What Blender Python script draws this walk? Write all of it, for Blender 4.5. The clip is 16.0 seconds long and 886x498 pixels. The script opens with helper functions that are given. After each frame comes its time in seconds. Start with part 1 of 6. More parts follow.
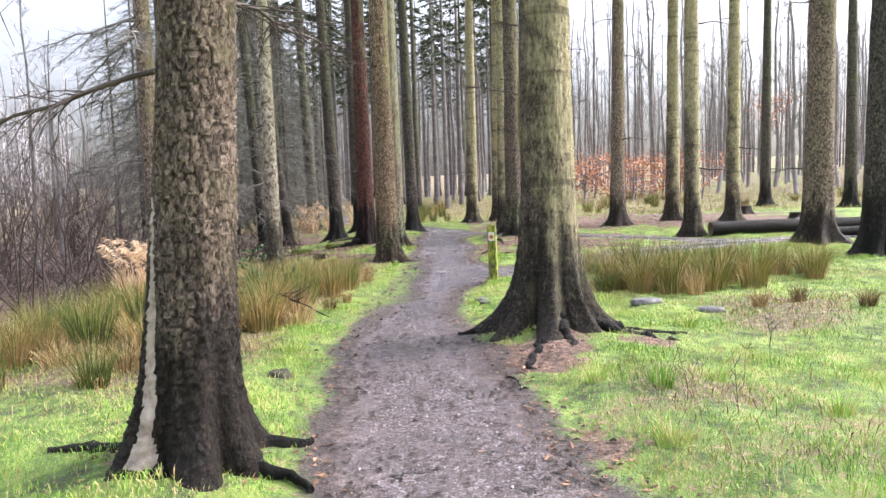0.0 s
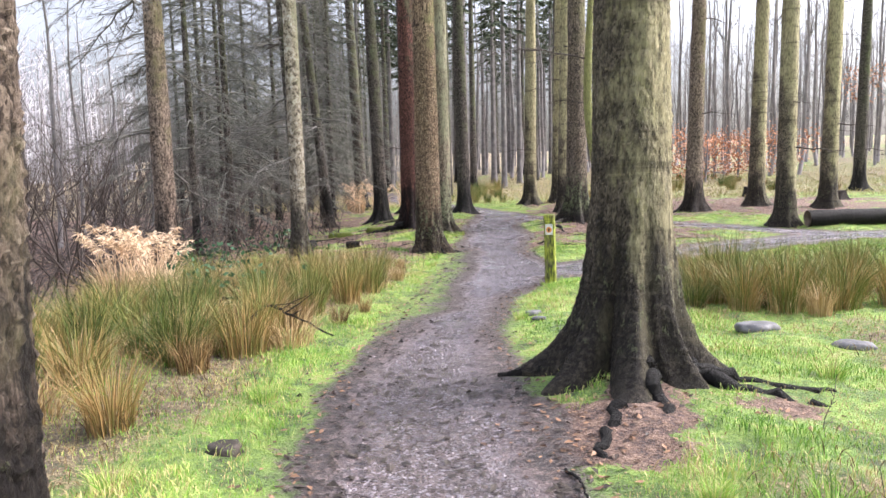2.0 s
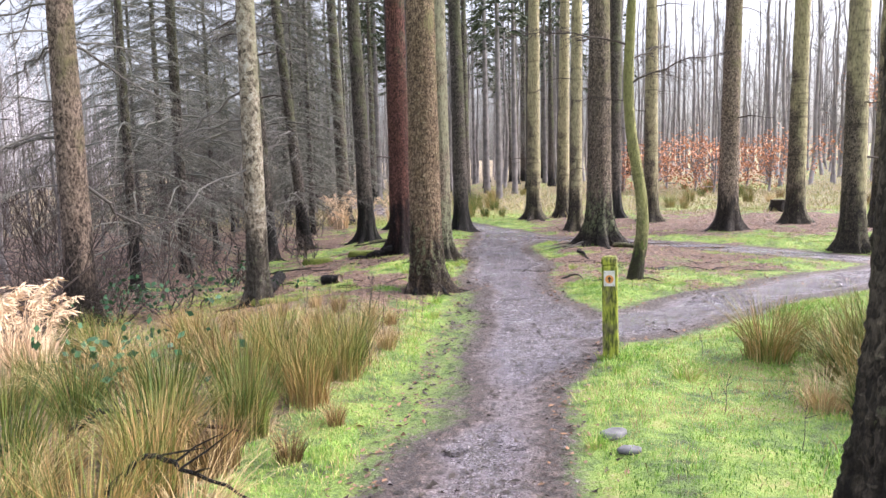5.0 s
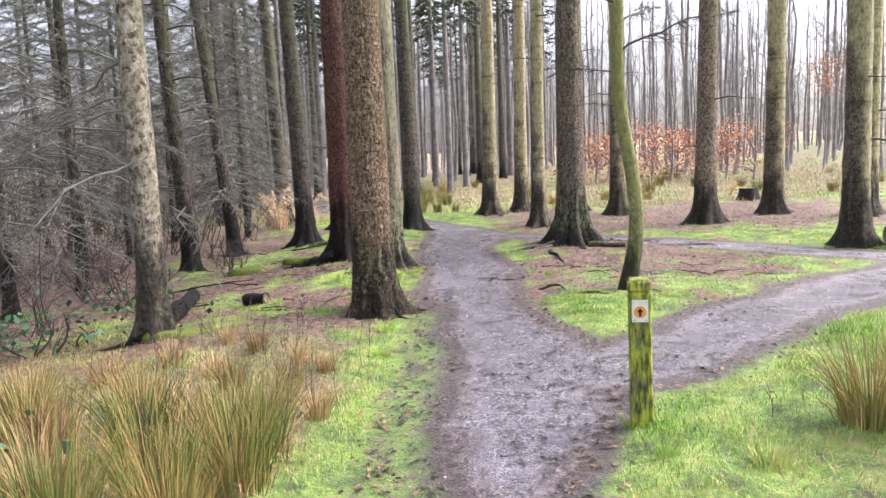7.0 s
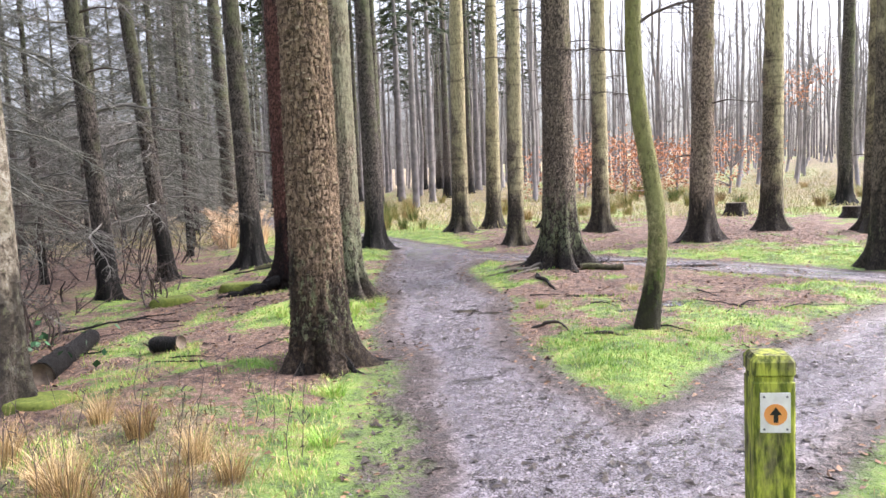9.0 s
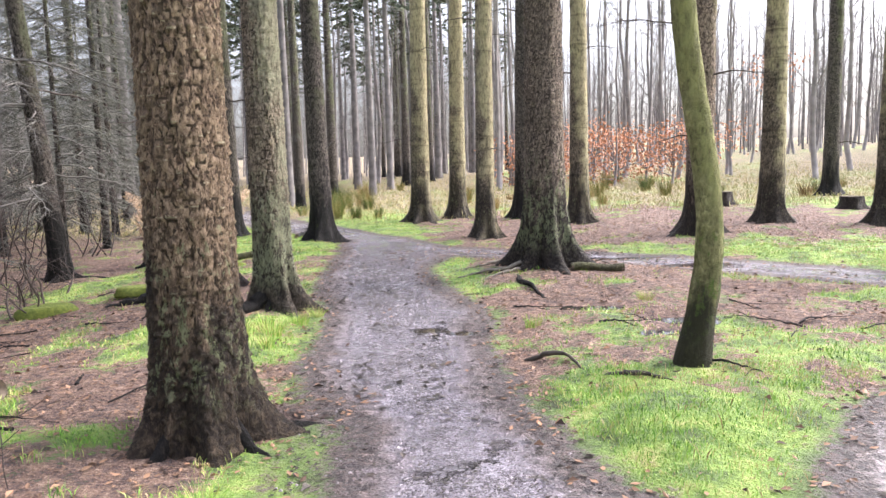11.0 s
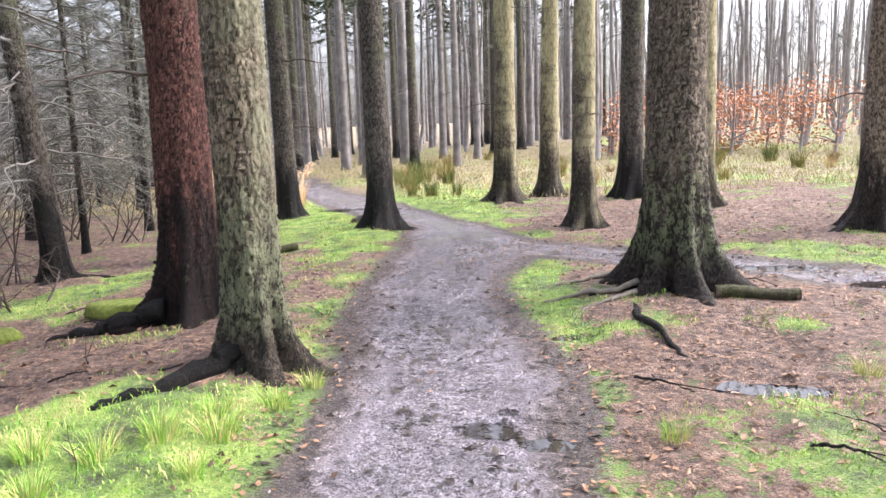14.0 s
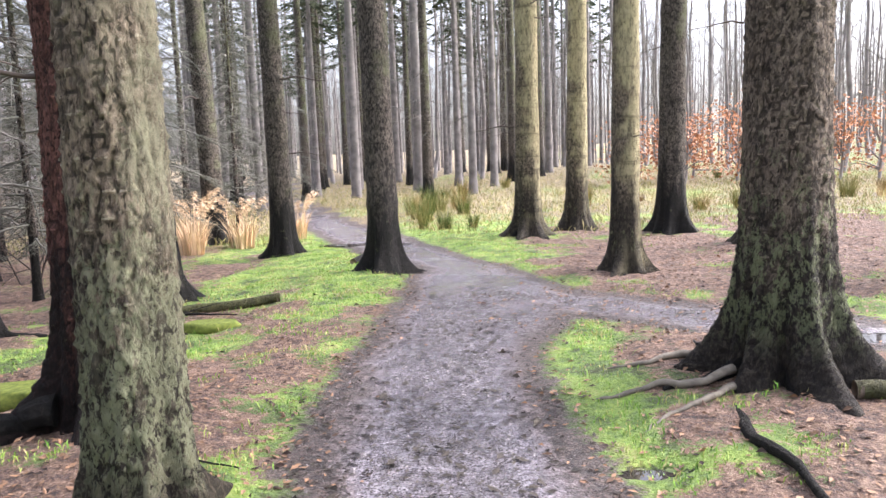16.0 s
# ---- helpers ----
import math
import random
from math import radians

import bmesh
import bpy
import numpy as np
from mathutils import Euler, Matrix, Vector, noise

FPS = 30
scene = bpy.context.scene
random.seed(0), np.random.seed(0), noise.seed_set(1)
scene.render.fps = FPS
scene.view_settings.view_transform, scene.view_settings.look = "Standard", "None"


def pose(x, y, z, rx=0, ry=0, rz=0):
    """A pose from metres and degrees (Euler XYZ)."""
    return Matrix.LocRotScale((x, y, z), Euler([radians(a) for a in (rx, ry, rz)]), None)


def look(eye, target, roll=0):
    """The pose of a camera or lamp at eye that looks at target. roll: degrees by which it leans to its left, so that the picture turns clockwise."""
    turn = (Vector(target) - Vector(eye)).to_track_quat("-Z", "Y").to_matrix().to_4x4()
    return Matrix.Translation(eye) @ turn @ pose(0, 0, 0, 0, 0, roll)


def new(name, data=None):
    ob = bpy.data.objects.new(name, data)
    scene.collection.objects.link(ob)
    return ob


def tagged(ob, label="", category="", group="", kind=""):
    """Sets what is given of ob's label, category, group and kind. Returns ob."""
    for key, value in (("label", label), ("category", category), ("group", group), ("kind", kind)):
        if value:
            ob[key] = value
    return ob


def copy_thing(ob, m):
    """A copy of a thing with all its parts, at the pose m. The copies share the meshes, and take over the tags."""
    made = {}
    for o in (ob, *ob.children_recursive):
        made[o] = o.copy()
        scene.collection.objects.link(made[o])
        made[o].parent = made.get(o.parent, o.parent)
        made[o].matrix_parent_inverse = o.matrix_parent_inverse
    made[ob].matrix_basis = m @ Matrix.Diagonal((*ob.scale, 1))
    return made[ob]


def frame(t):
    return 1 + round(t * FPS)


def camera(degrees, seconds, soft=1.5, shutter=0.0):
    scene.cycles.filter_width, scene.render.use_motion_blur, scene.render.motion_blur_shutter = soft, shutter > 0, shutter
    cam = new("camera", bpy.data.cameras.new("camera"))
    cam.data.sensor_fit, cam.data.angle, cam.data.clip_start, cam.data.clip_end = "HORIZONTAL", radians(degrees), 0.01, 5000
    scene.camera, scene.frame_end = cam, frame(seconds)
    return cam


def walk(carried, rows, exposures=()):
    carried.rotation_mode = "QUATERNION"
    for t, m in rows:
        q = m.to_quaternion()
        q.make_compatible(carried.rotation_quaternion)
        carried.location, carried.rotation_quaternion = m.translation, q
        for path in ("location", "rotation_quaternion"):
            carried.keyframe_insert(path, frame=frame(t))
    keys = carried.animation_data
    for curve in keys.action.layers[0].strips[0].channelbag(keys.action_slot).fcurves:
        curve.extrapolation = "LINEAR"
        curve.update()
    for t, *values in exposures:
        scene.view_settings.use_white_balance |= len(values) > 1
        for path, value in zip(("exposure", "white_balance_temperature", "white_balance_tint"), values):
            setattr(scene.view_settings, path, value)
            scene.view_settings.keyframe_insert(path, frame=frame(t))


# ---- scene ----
cam = camera(63.1, 16.0)
PATH = [
    (0, (1.37, -3.82, 1.515), (1.161, -1.838, 1.347), -2.0),
    (0.5, (1.412, -3.319, 1.513), (1.157, -1.342, 1.343), -1.5),
    (1, (1.373, -2.728, 1.509), (1.059, -0.763, 1.314), -1.4),
    (1.5, (1.338, -2.247, 1.562), (1.021, -0.284, 1.345), -1.3),
    (2, (1.316, -1.766, 1.556), (0.947, 0.186, 1.33), -1.4),
    (2.5, (1.228, -1.285, 1.539), (0.848, 0.668, 1.336), -1.5),
    (3, (1.114, -0.626, 1.509), (0.714, 1.323, 1.308), -1.6),
    (3.2, (1.067, -0.491, 1.543), (0.648, 1.455, 1.351), -1.6),
    (5.3, (0.504, 1.436, 1.687), (0.198, 3.401, 1.473), -1.7),
    (5.5, (0.469, 1.649, 1.697), (0.181, 3.616, 1.476), -2.0),
    (6, (0.359, 2.206, 1.667), (0.104, 4.178, 1.446), -2.0),
    (6.5, (0.285, 2.668, 1.655), (0.067, 4.641, 1.418), -2.3),
    (7, (0.204, 3.166, 1.64), (0.01, 5.143, 1.411), -2.3),
    (7.5, (0.124, 3.586, 1.64), (-0.042, 5.565, 1.404), -2.4),
    (8, (0.08, 4.093, 1.612), (-0.087, 6.074, 1.392), -2.1),
    (8.5, (0.011, 4.59, 1.587), (-0.106, 6.573, 1.351), -2.2),
    (9, (-0.015, 5.13, 1.535), (-0.111, 7.119, 1.346), -2.2),
    (9.2, (-0.033, 5.315, 1.542), (-0.119, 7.3, 1.318), -2.2),
    (11.3, (-0.1, 7.603, 1.384), (-0.079, 9.591, 1.162), -1.6),
    (11.5, (-0.081, 7.738, 1.411), (-0.091, 9.723, 1.173), -1.6),
    (12, (-0.035, 8.198, 1.445), (-0.088, 10.186, 1.23), -1.9),
    (12.5, (0.066, 8.727, 1.433), (-0.065, 10.706, 1.175), -1.9),
    (13, (0.051, 9.176, 1.415), (-0.136, 11.15, 1.158), -1.9),
    (13.5, (0.068, 9.635, 1.432), (-0.145, 11.603, 1.15), -2.0),
    (14, (0.033, 10.085, 1.465), (-0.205, 12.047, 1.159), -1.9),
    (14.5, (-0.013, 10.518, 1.496), (-0.244, 12.482, 1.197), -2.3),
    (15, (-0.035, 10.988, 1.497), (-0.303, 12.944, 1.181), -2.5),
    (15.5, (-0.071, 11.436, 1.487), (-0.366, 13.392, 1.191), -2.5),
    (16, (-0.154, 11.886, 1.469), (-0.434, 13.852, 1.236), -2.0),
]
walk(cam, [(t, look(eye, target, roll)) for t, eye, target, roll in PATH], [(0, 1.72, 6350, 17), (6, 1.80, 6350, 20), (12, 2.02, 6350, 18), (16, 2.1, 6350, 18)])

# ---- world, sun ----
world = bpy.data.worlds.new("overcast")
scene.world = world
world.use_nodes = True
wn = world.node_tree
wn.nodes.clear()
w_out = wn.nodes.new("ShaderNodeOutputWorld")
w_bg = wn.nodes.new("ShaderNodeBackground")
w_sky = wn.nodes.new("ShaderNodeTexSky")
w_sky.sky_type = "NISHITA"
w_sky.sun_disc = False
w_sky.sun_elevation = radians(38)
w_sky.sun_rotation = radians(70)
w_sky.air_density, w_sky.dust_density, w_sky.ozone_density = 1.0, 3.0, 1.0
w_hsv = wn.nodes.new("ShaderNodeHueSaturation")
w_hsv.inputs["Saturation"].default_value = 0.42
w_bg.inputs["Strength"].default_value = 0.15
wn.links.new(w_sky.outputs[0], w_hsv.inputs["Color"])
# an overcast sky is brighter overhead than at the horizon
w_co = wn.nodes.new("ShaderNodeTexCoord")
w_sep = wn.nodes.new("ShaderNodeSeparateXYZ")
w_map = wn.nodes.new("ShaderNodeMapRange")
w_map.inputs[1].default_value, w_map.inputs[2].default_value = 0.0, 1.0
w_map.inputs[3].default_value, w_map.inputs[4].default_value = 0.30, 1.95
w_mul = wn.nodes.new("ShaderNodeMix")
w_mul.data_type, w_mul.blend_type = "RGBA", "MULTIPLY"
w_mul.inputs[0].default_value = 1.0
wn.links.new(w_co.outputs["Generated"], w_sep.inputs[0])
wn.links.new(w_sep.outputs[2], w_map.inputs[0])
wn.links.new(w_hsv.outputs[0], w_mul.inputs[6])
wn.links.new(w_map.outputs[0], w_mul.inputs[7])
wn.links.new(w_mul.outputs[2], w_bg.inputs["Color"])
wn.links.new(w_bg.outputs[0], w_out.inputs["Surface"])

sun = new("sun", bpy.data.lights.new("sun", "SUN"))
sun.data.energy, sun.data.angle, sun.data.color = 1.2, radians(30), (1.0, 0.97, 0.93)
sun.matrix_world = look((40, 14, 33), (0, 0, 0))


# ---- materials ----
class Nodes:
    """A short hand for node materials."""

    def __init__(self, name):
        self.mat = bpy.data.materials.new(name)
        self.mat.use_nodes = True
        self.tree = self.mat.node_tree
        self.bsdf = self.tree.nodes["Principled BSDF"]
        self.coord = self.add("ShaderNodeTexCoord")
        self.info = self.add("ShaderNodeObjectInfo")
        self.geo = self.add("ShaderNodeNewGeometry")

    def add(self, kind):
        return self.tree.nodes.new(kind)

    def link(self, a, b):
        if isinstance(a, (int, float)):
            b.default_value = a
        elif isinstance(a, tuple):
            b.default_value = (*a, 1.0) if len(a) == 3 and b.type == "RGBA" else a
        else:
            self.tree.links.new(a, b)

    def mapped(self, scale=(1, 1, 1), space="Object", vary=True):
        m = self.add("ShaderNodeMapping")
        m.inputs["Scale"].default_value = scale
        self.link(self.coord.outputs[space], m.inputs["Vector"])
        if vary:
            c = self.add("ShaderNodeCombineXYZ")
            s = self.math("MULTIPLY", self.info.outputs["Random"], 37.0)
            self.link(s, c.inputs[0])
            self.link(s, c.inputs[2])
            self.link(c.outputs[0], m.inputs["Location"])
        return m.outputs[0]

    def noise(self, vec, scale, detail=4.0, rough=0.55, distort=0.0):
        n = self.add("ShaderNodeTexNoise")
        self.link(vec, n.inputs["Vector"])
        n.inputs["Scale"].default_value = scale
        n.inputs["Detail"].default_value = detail
        n.inputs["Roughness"].default_value = rough
        n.inputs["Distortion"].default_value = distort
        return n.outputs["Fac"]

    def voronoi(self, vec, scale, feature="DISTANCE_TO_EDGE", out="Distance"):
        n = self.add("ShaderNodeTexVoronoi")
        n.feature = feature
        self.link(vec, n.inputs["Vector"])
        n.inputs["Scale"].default_value = scale
        return n.outputs[out]

    def math(self, op, a, b=0.0):
        n = self.add("ShaderNodeMath")
        n.operation = op
        self.link(a, n.inputs[0])
        self.link(b, n.inputs[1])
        return n.outputs[0]

    def step(self, v, lo, hi):
        n = self.add("ShaderNodeMapRange")
        n.interpolation_type = "SMOOTHSTEP"
        self.link(v, n.inputs[0])
        n.inputs[1].default_value, n.inputs[2].default_value = lo, hi
        return n.outputs[0]

    def mix(self, fac, a, b):
        n = self.add("ShaderNodeMix")
        n.data_type = "RGBA"
        self.link(fac, n.inputs[0])
        self.link(a, n.inputs[6])
        self.link(b, n.inputs[7])
        return n.outputs[2]

    def ramp(self, fac, *stops):
        n = self.add("ShaderNodeValToRGB")
        e = n.color_ramp.elements
        while len(e) < len(stops):
            e.new(0.5)
        for k, (p, c) in zip(e, stops):
            k.position, k.color = p, (*c, 1.0)
        self.link(fac, n.inputs[0])
        return n.outputs[0]

    def bump(self, height, strength, distance, chain=None):
        n = self.add("ShaderNodeBump")
        n.inputs["Strength"].default_value = strength
        n.inputs["Distance"].default_value = distance
        self.link(height, n.inputs["Height"])
        if chain is not None:
            self.link(chain, n.inputs["Normal"])
        return n.outputs[0]

    def split(self, vec):
        n = self.add("ShaderNodeSeparateXYZ")
        self.link(vec, n.inputs[0])
        return n.outputs

    def done(self, color, rough=0.8, normal=None, spec=0.4):
        self.link(color, self.bsdf.inputs["Base Color"])
        self.link(rough, self.bsdf.inputs["Roughness"])
        self.bsdf.inputs["Specular IOR Level"].default_value = spec
        if normal is not None:
            self.link(normal, self.bsdf.inputs["Normal"])
        return self.mat


def bark(name, crack, low, high, coat, coat_lo, coat_hi, scale=40.0, stretch=0.45, wet=0.6, foot=(0.30, 0.33, 0.17), side=0.22, crust=0.0, bands=0.0, dark_top=1.7):
    """Flaking conifer bark: ragged plates and gaps, an algae coat on one side, a darker foot and crusts of lichen."""
    n = Nodes(name)
    v = n.mapped((1, 1, stretch))
    flake = n.noise(v, scale * 1.3, 8.0, 0.75, 0.5)
    scale_ = n.noise(n.mapped((1, 1, stretch * 1.5)), scale * 0.5, 5.0, 0.6, 1.2)
    big = n.noise(n.mapped((1, 1, 1)), 2.6, 4.0)
    fine = n.noise(v, 110.0, 4.0, 0.7)
    wob = n.add("ShaderNodeTexNoise")
    wob.inputs["Scale"].default_value = 24.0
    wob.inputs["Detail"].default_value = 4.0
    n.link(v, wob.inputs["Vector"])
    warp = n.add("ShaderNodeVectorMath")
    warp.operation = "MULTIPLY_ADD"
    warp.inputs[1].default_value = (0.06, 0.06, 0.06)
    n.link(wob.outputs["Color"], warp.inputs[0])
    n.link(n.mapped((1, 1, stretch * 1.4)), warp.inputs[2])
    cell = n.split(n.voronoi(warp.outputs[0], scale * 0.8, "F1", "Color"))[0]
    relief = n.math("ADD", n.math("ADD", n.math("MULTIPLY", flake, 0.88), n.math("MULTIPLY", scale_, 0.12)), n.math("MULTIPLY", n.math("SUBTRACT", cell, 0.5), 0.13))
    bright = tuple(min(0.65, c * 1.75) for c in high)
    color = n.ramp(relief, (0.37, crack), (0.45, low), (0.54, high), (0.66, bright))
    scale_att = n.add("ShaderNodeAttribute")
    scale_att.attribute_name = "plate"
    gap, tone, lip = n.split(scale_att.outputs["Color"])[:3]
    color = n.mix(n.math("MULTIPLY", n.step(n.math("ADD", gap, n.math("MULTIPLY", n.math("SUBTRACT", flake, 0.5), 1.1)), 0.45, 0.72), 0.92), color, crack)
    color = n.mix(n.math("MULTIPLY", tone, 0.4), color, tuple(c * 0.75 for c in high))
    color = n.mix(n.math("MULTIPLY", n.step(n.math("ADD", lip, n.math("MULTIPLY", n.math("SUBTRACT", fine, 0.5), 1.6)), 0.72, 0.9), 0.75), color, tuple(min(0.7, c * 2.3) for c in high))
    color = n.mix(n.math("MULTIPLY", n.step(big, 0.42, 0.62), 0.2), color, n.ramp(relief, (0.40, crack), (0.52, low), (0.64, high)))
    # algae and lichen coat on the open side
    nx = n.split(n.geo.outputs["Normal"])[0]
    sidev = n.math("MULTIPLY", nx, side)
    z = n.split(n.coord.outputs["Object"])[2]
    cm = n.step(n.math("ADD", n.math("ADD", big, sidev), n.math("MULTIPLY", n.math("MINIMUM", z, 5.0), 0.09)), coat_lo, coat_hi)
    streak = n.noise(n.mapped((1, 1, 0.3)), 26.0, 6.0, 0.7)
    cm = n.math("MULTIPLY", cm, n.step(n.math("ADD", n.math("MULTIPLY", streak, 0.5), n.math("MULTIPLY", relief, 0.5)), 0.32, 0.52))
    color = n.mix(n.math("MULTIPLY", cm, 0.9), color, n.mix(n.step(streak, 0.35, 0.65), tuple(c * 0.6 for c in coat), coat))
    if bands:
        ring = n.step(n.noise(n.mapped((0.35, 0.35, 7.0)), 1.0, 4.0, 0.65), 0.53, 0.66)
        color = n.mix(n.math("MULTIPLY", ring, bands), color, crack)
    # darker towards the foot and in upright streaks, ragged edges
    foot_bias = n.math("MULTIPLY", n.math("SUBTRACT", 1.0, n.step(z, 0.1, dark_top)), 0.44)
    foot_noise = n.math("ADD", n.noise(n.mapped((1, 1, 0.22)), 6.0, 6.0, 0.68), foot_bias)
    # wet sets how strongly the foot is darkened
    darken = n.math("MULTIPLY", n.step(foot_noise, 0.58, 0.86), min(1.0, wet + 0.6))
    color = n.mix(darken, color, n.ramp(relief, (0.4, tuple(c * 0.3 for c in crack)), (0.53, tuple(c * 0.13 for c in low)), (0.68, tuple(c * 0.2 for c in high))))
    # crusty pale lichen in patches above the foot
    low_part = n.math("SUBTRACT", 1.0, n.step(z, 0.3, 1.9))
    patch = n.step(n.math("ADD", n.noise(n.mapped((1, 1, 0.5)), 15.0, 7.0, 0.72), n.math("MULTIPLY", low_part, 0.14)), 0.75 - crust, 0.79 - crust)
    patch = n.math("MULTIPLY", n.math("MULTIPLY", patch, low_part), n.step(relief, 0.43, 0.5))
    patch = n.math("MULTIPLY", patch, n.math("MULTIPLY", n.math("SUBTRACT", 1.0, n.math("MULTIPLY", darken, 0.5)), n.step(z, 0.1, 0.42)))
    color = n.mix(patch, color, n.mix(fine, tuple(c * 0.55 for c in foot), foot))
    nrm = n.bump(n.math("ADD", relief, n.math("MULTIPLY", cell, 0.2)), 1.0, 0.075, n.bump(fine, 0.5, 0.006))
    return n.done(color, n.math("SUBTRACT", 0.84, n.math("MULTIPLY", darken, 0.16)), nrm, 0.28)


def plain(name, a, b, scale=12.0, rough=0.8, bump=0.004, per_island=False, spec=0.3):
    n = Nodes(name)
    v = n.mapped()
    f = n.noise(v, scale, 5.0)
    if per_island:
        f = n.math("ADD", n.math("MULTIPLY", n.geo.outputs["Random Per Island"], 0.75), n.math("MULTIPLY", f, 0.25))
    color = n.ramp(f, (0.25, a), (0.75, b))
    return n.done(color, rough, n.bump(n.noise(v, scale * 6, 3.0), 0.5, bump), spec)


def blades(name, *stops, per_plant=False):
    """Grass and rush: each blade has its own tint, with drifts of colour over the ground."""
    n = Nodes(name)
    drift = n.noise(n.mapped(space="Object", vary=True), 1.3, 4.0, 0.6)
    f = n.math("ADD", n.math("MULTIPLY", n.geo.outputs["Random Per Island"], 0.5), n.math("MULTIPLY", n.math("SUBTRACT", drift, 0.27), 1.25))
    if per_plant:
        f = n.math("ADD", f, n.math("MULTIPLY", n.math("SUBTRACT", n.info.outputs["Random"], 0.5), 0.5))
    color = n.ramp(f, *stops)
    m = n.done(color, 0.55, None, 0.3)
    return m


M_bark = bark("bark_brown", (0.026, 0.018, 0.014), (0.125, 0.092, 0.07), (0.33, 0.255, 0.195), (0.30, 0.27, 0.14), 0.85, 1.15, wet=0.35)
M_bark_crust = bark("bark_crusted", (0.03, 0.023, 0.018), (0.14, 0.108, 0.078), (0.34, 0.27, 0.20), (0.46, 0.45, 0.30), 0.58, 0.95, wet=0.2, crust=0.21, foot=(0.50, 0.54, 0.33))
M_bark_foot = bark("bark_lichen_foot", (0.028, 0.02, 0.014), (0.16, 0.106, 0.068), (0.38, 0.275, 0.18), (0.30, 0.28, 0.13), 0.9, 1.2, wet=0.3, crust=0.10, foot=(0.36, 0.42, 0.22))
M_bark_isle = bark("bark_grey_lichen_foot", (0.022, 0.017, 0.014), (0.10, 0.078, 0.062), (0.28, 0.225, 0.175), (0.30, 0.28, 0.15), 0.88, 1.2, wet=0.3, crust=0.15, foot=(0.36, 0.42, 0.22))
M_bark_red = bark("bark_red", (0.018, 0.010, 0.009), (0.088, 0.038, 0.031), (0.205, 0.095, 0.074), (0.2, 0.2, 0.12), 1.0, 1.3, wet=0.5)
M_bark_olive = bark("bark_olive", (0.03, 0.024, 0.018), (0.09, 0.075, 0.055), (0.22, 0.18, 0.13), (0.64, 0.57, 0.34), 0.52, 0.76, wet=0.2, dark_top=1.9, bands=0.5, crust=0.05)
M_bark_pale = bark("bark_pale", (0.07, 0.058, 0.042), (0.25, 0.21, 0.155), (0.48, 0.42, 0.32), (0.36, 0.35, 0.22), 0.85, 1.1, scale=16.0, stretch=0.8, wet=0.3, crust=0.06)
M_bark_dark = bark("bark_dark", (0.015, 0.013, 0.012), (0.05, 0.042, 0.036), (0.14, 0.12, 0.10), (0.17, 0.18, 0.1), 0.85, 1.2, wet=0.5, bands=0.3, dark_top=2.0)
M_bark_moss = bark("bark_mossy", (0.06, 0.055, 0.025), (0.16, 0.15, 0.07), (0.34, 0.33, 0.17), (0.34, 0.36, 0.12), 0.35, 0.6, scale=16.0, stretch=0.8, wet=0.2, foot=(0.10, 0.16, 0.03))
M_bark_far = plain("bark_far", (0.10, 0.092, 0.09), (0.27, 0.25, 0.24), 3.0, 0.85)
M_bark_beech = plain("bark_beech", (0.13, 0.118, 0.115), (0.33, 0.305, 0.29), 2.0, 0.8)
M_sapling = bark("sapling_bark", (0.10, 0.095, 0.04), (0.20, 0.19, 0.08), (0.30, 0.28, 0.13), (0.36, 0.36, 0.14), 0.35, 0.6, scale=20.0, stretch=0.7, wet=0.4, dark_top=0.9, foot=(0.12, 0.20, 0.03), crust=0.1)
M_scar = plain("scarred_wood", (0.20, 0.15, 0.12), (0.52, 0.44, 0.38), 16.0, 0.7, 0.01)
M_root = plain("root_bark", (0.014, 0.012, 0.010), (0.085, 0.068, 0.052), 14.0, 0.55, 0.012)
M_twig = plain("twig_bark", (0.035, 0.026, 0.022), (0.12, 0.095, 0.08), 6.0, 0.7)
M_twig_grey = plain("twig_grey", (0.10, 0.094, 0.084), (0.24, 0.228, 0.205), 4.0, 0.8)
M_needle = plain("needles", (0.03, 0.045, 0.022), (0.085, 0.105, 0.06), 3.0, 0.6, per_island=True)
M_copper = plain("copper_leaf", (0.42, 0.17, 0.08), (0.68, 0.36, 0.21), 3.0, 0.6, per_island=True)
M_grass = blades("grass", (0.12, (0.045, 0.11, 0.014)), (0.30, (0.15, 0.34, 0.04)), (0.48, (0.29, 0.50, 0.075)), (0.62, (0.46, 0.51, 0.15)), (0.76, (0.60, 0.48, 0.24)), (0.95, (0.40, 0.27, 0.13)))
M_rush = blades("rush", (0.18, (0.035, 0.065, 0.012)), (0.42, (0.12, 0.17, 0.03)), (0.60, (0.22, 0.21, 0.06)), (0.88, (0.40, 0.25, 0.10)), per_plant=True)
M_straw = blades("straw", (0.15, (0.10, 0.06, 0.025)), (0.5, (0.33, 0.22, 0.09)), (0.85, (0.58, 0.44, 0.23)), per_plant=True)
M_fern = blades("dead_fern", (0.2, (0.55, 0.38, 0.22)), (0.7, (0.80, 0.62, 0.43)))
M_bramble = plain("bramble_leaf", (0.025, 0.07, 0.03), (0.06, 0.16, 0.07), 3.0, 0.5, per_island=True)
M_litter = plain("leaf_litter", (0.035, 0.02, 0.014), (0.33, 0.19, 0.11), 3.0, 0.55, per_island=True)
M_pebble = plain("pebble", (0.09, 0.075, 0.075), (0.34, 0.30, 0.30), 3.0, 0.4, per_island=True)
M_stone = plain("stone", (0.05, 0.05, 0.052), (0.22, 0.215, 0.22), 14.0, 0.55)
M_cut = plain("cut_wood", (0.07, 0.052, 0.038), (0.20, 0.155, 0.115), 20.0, 0.7)
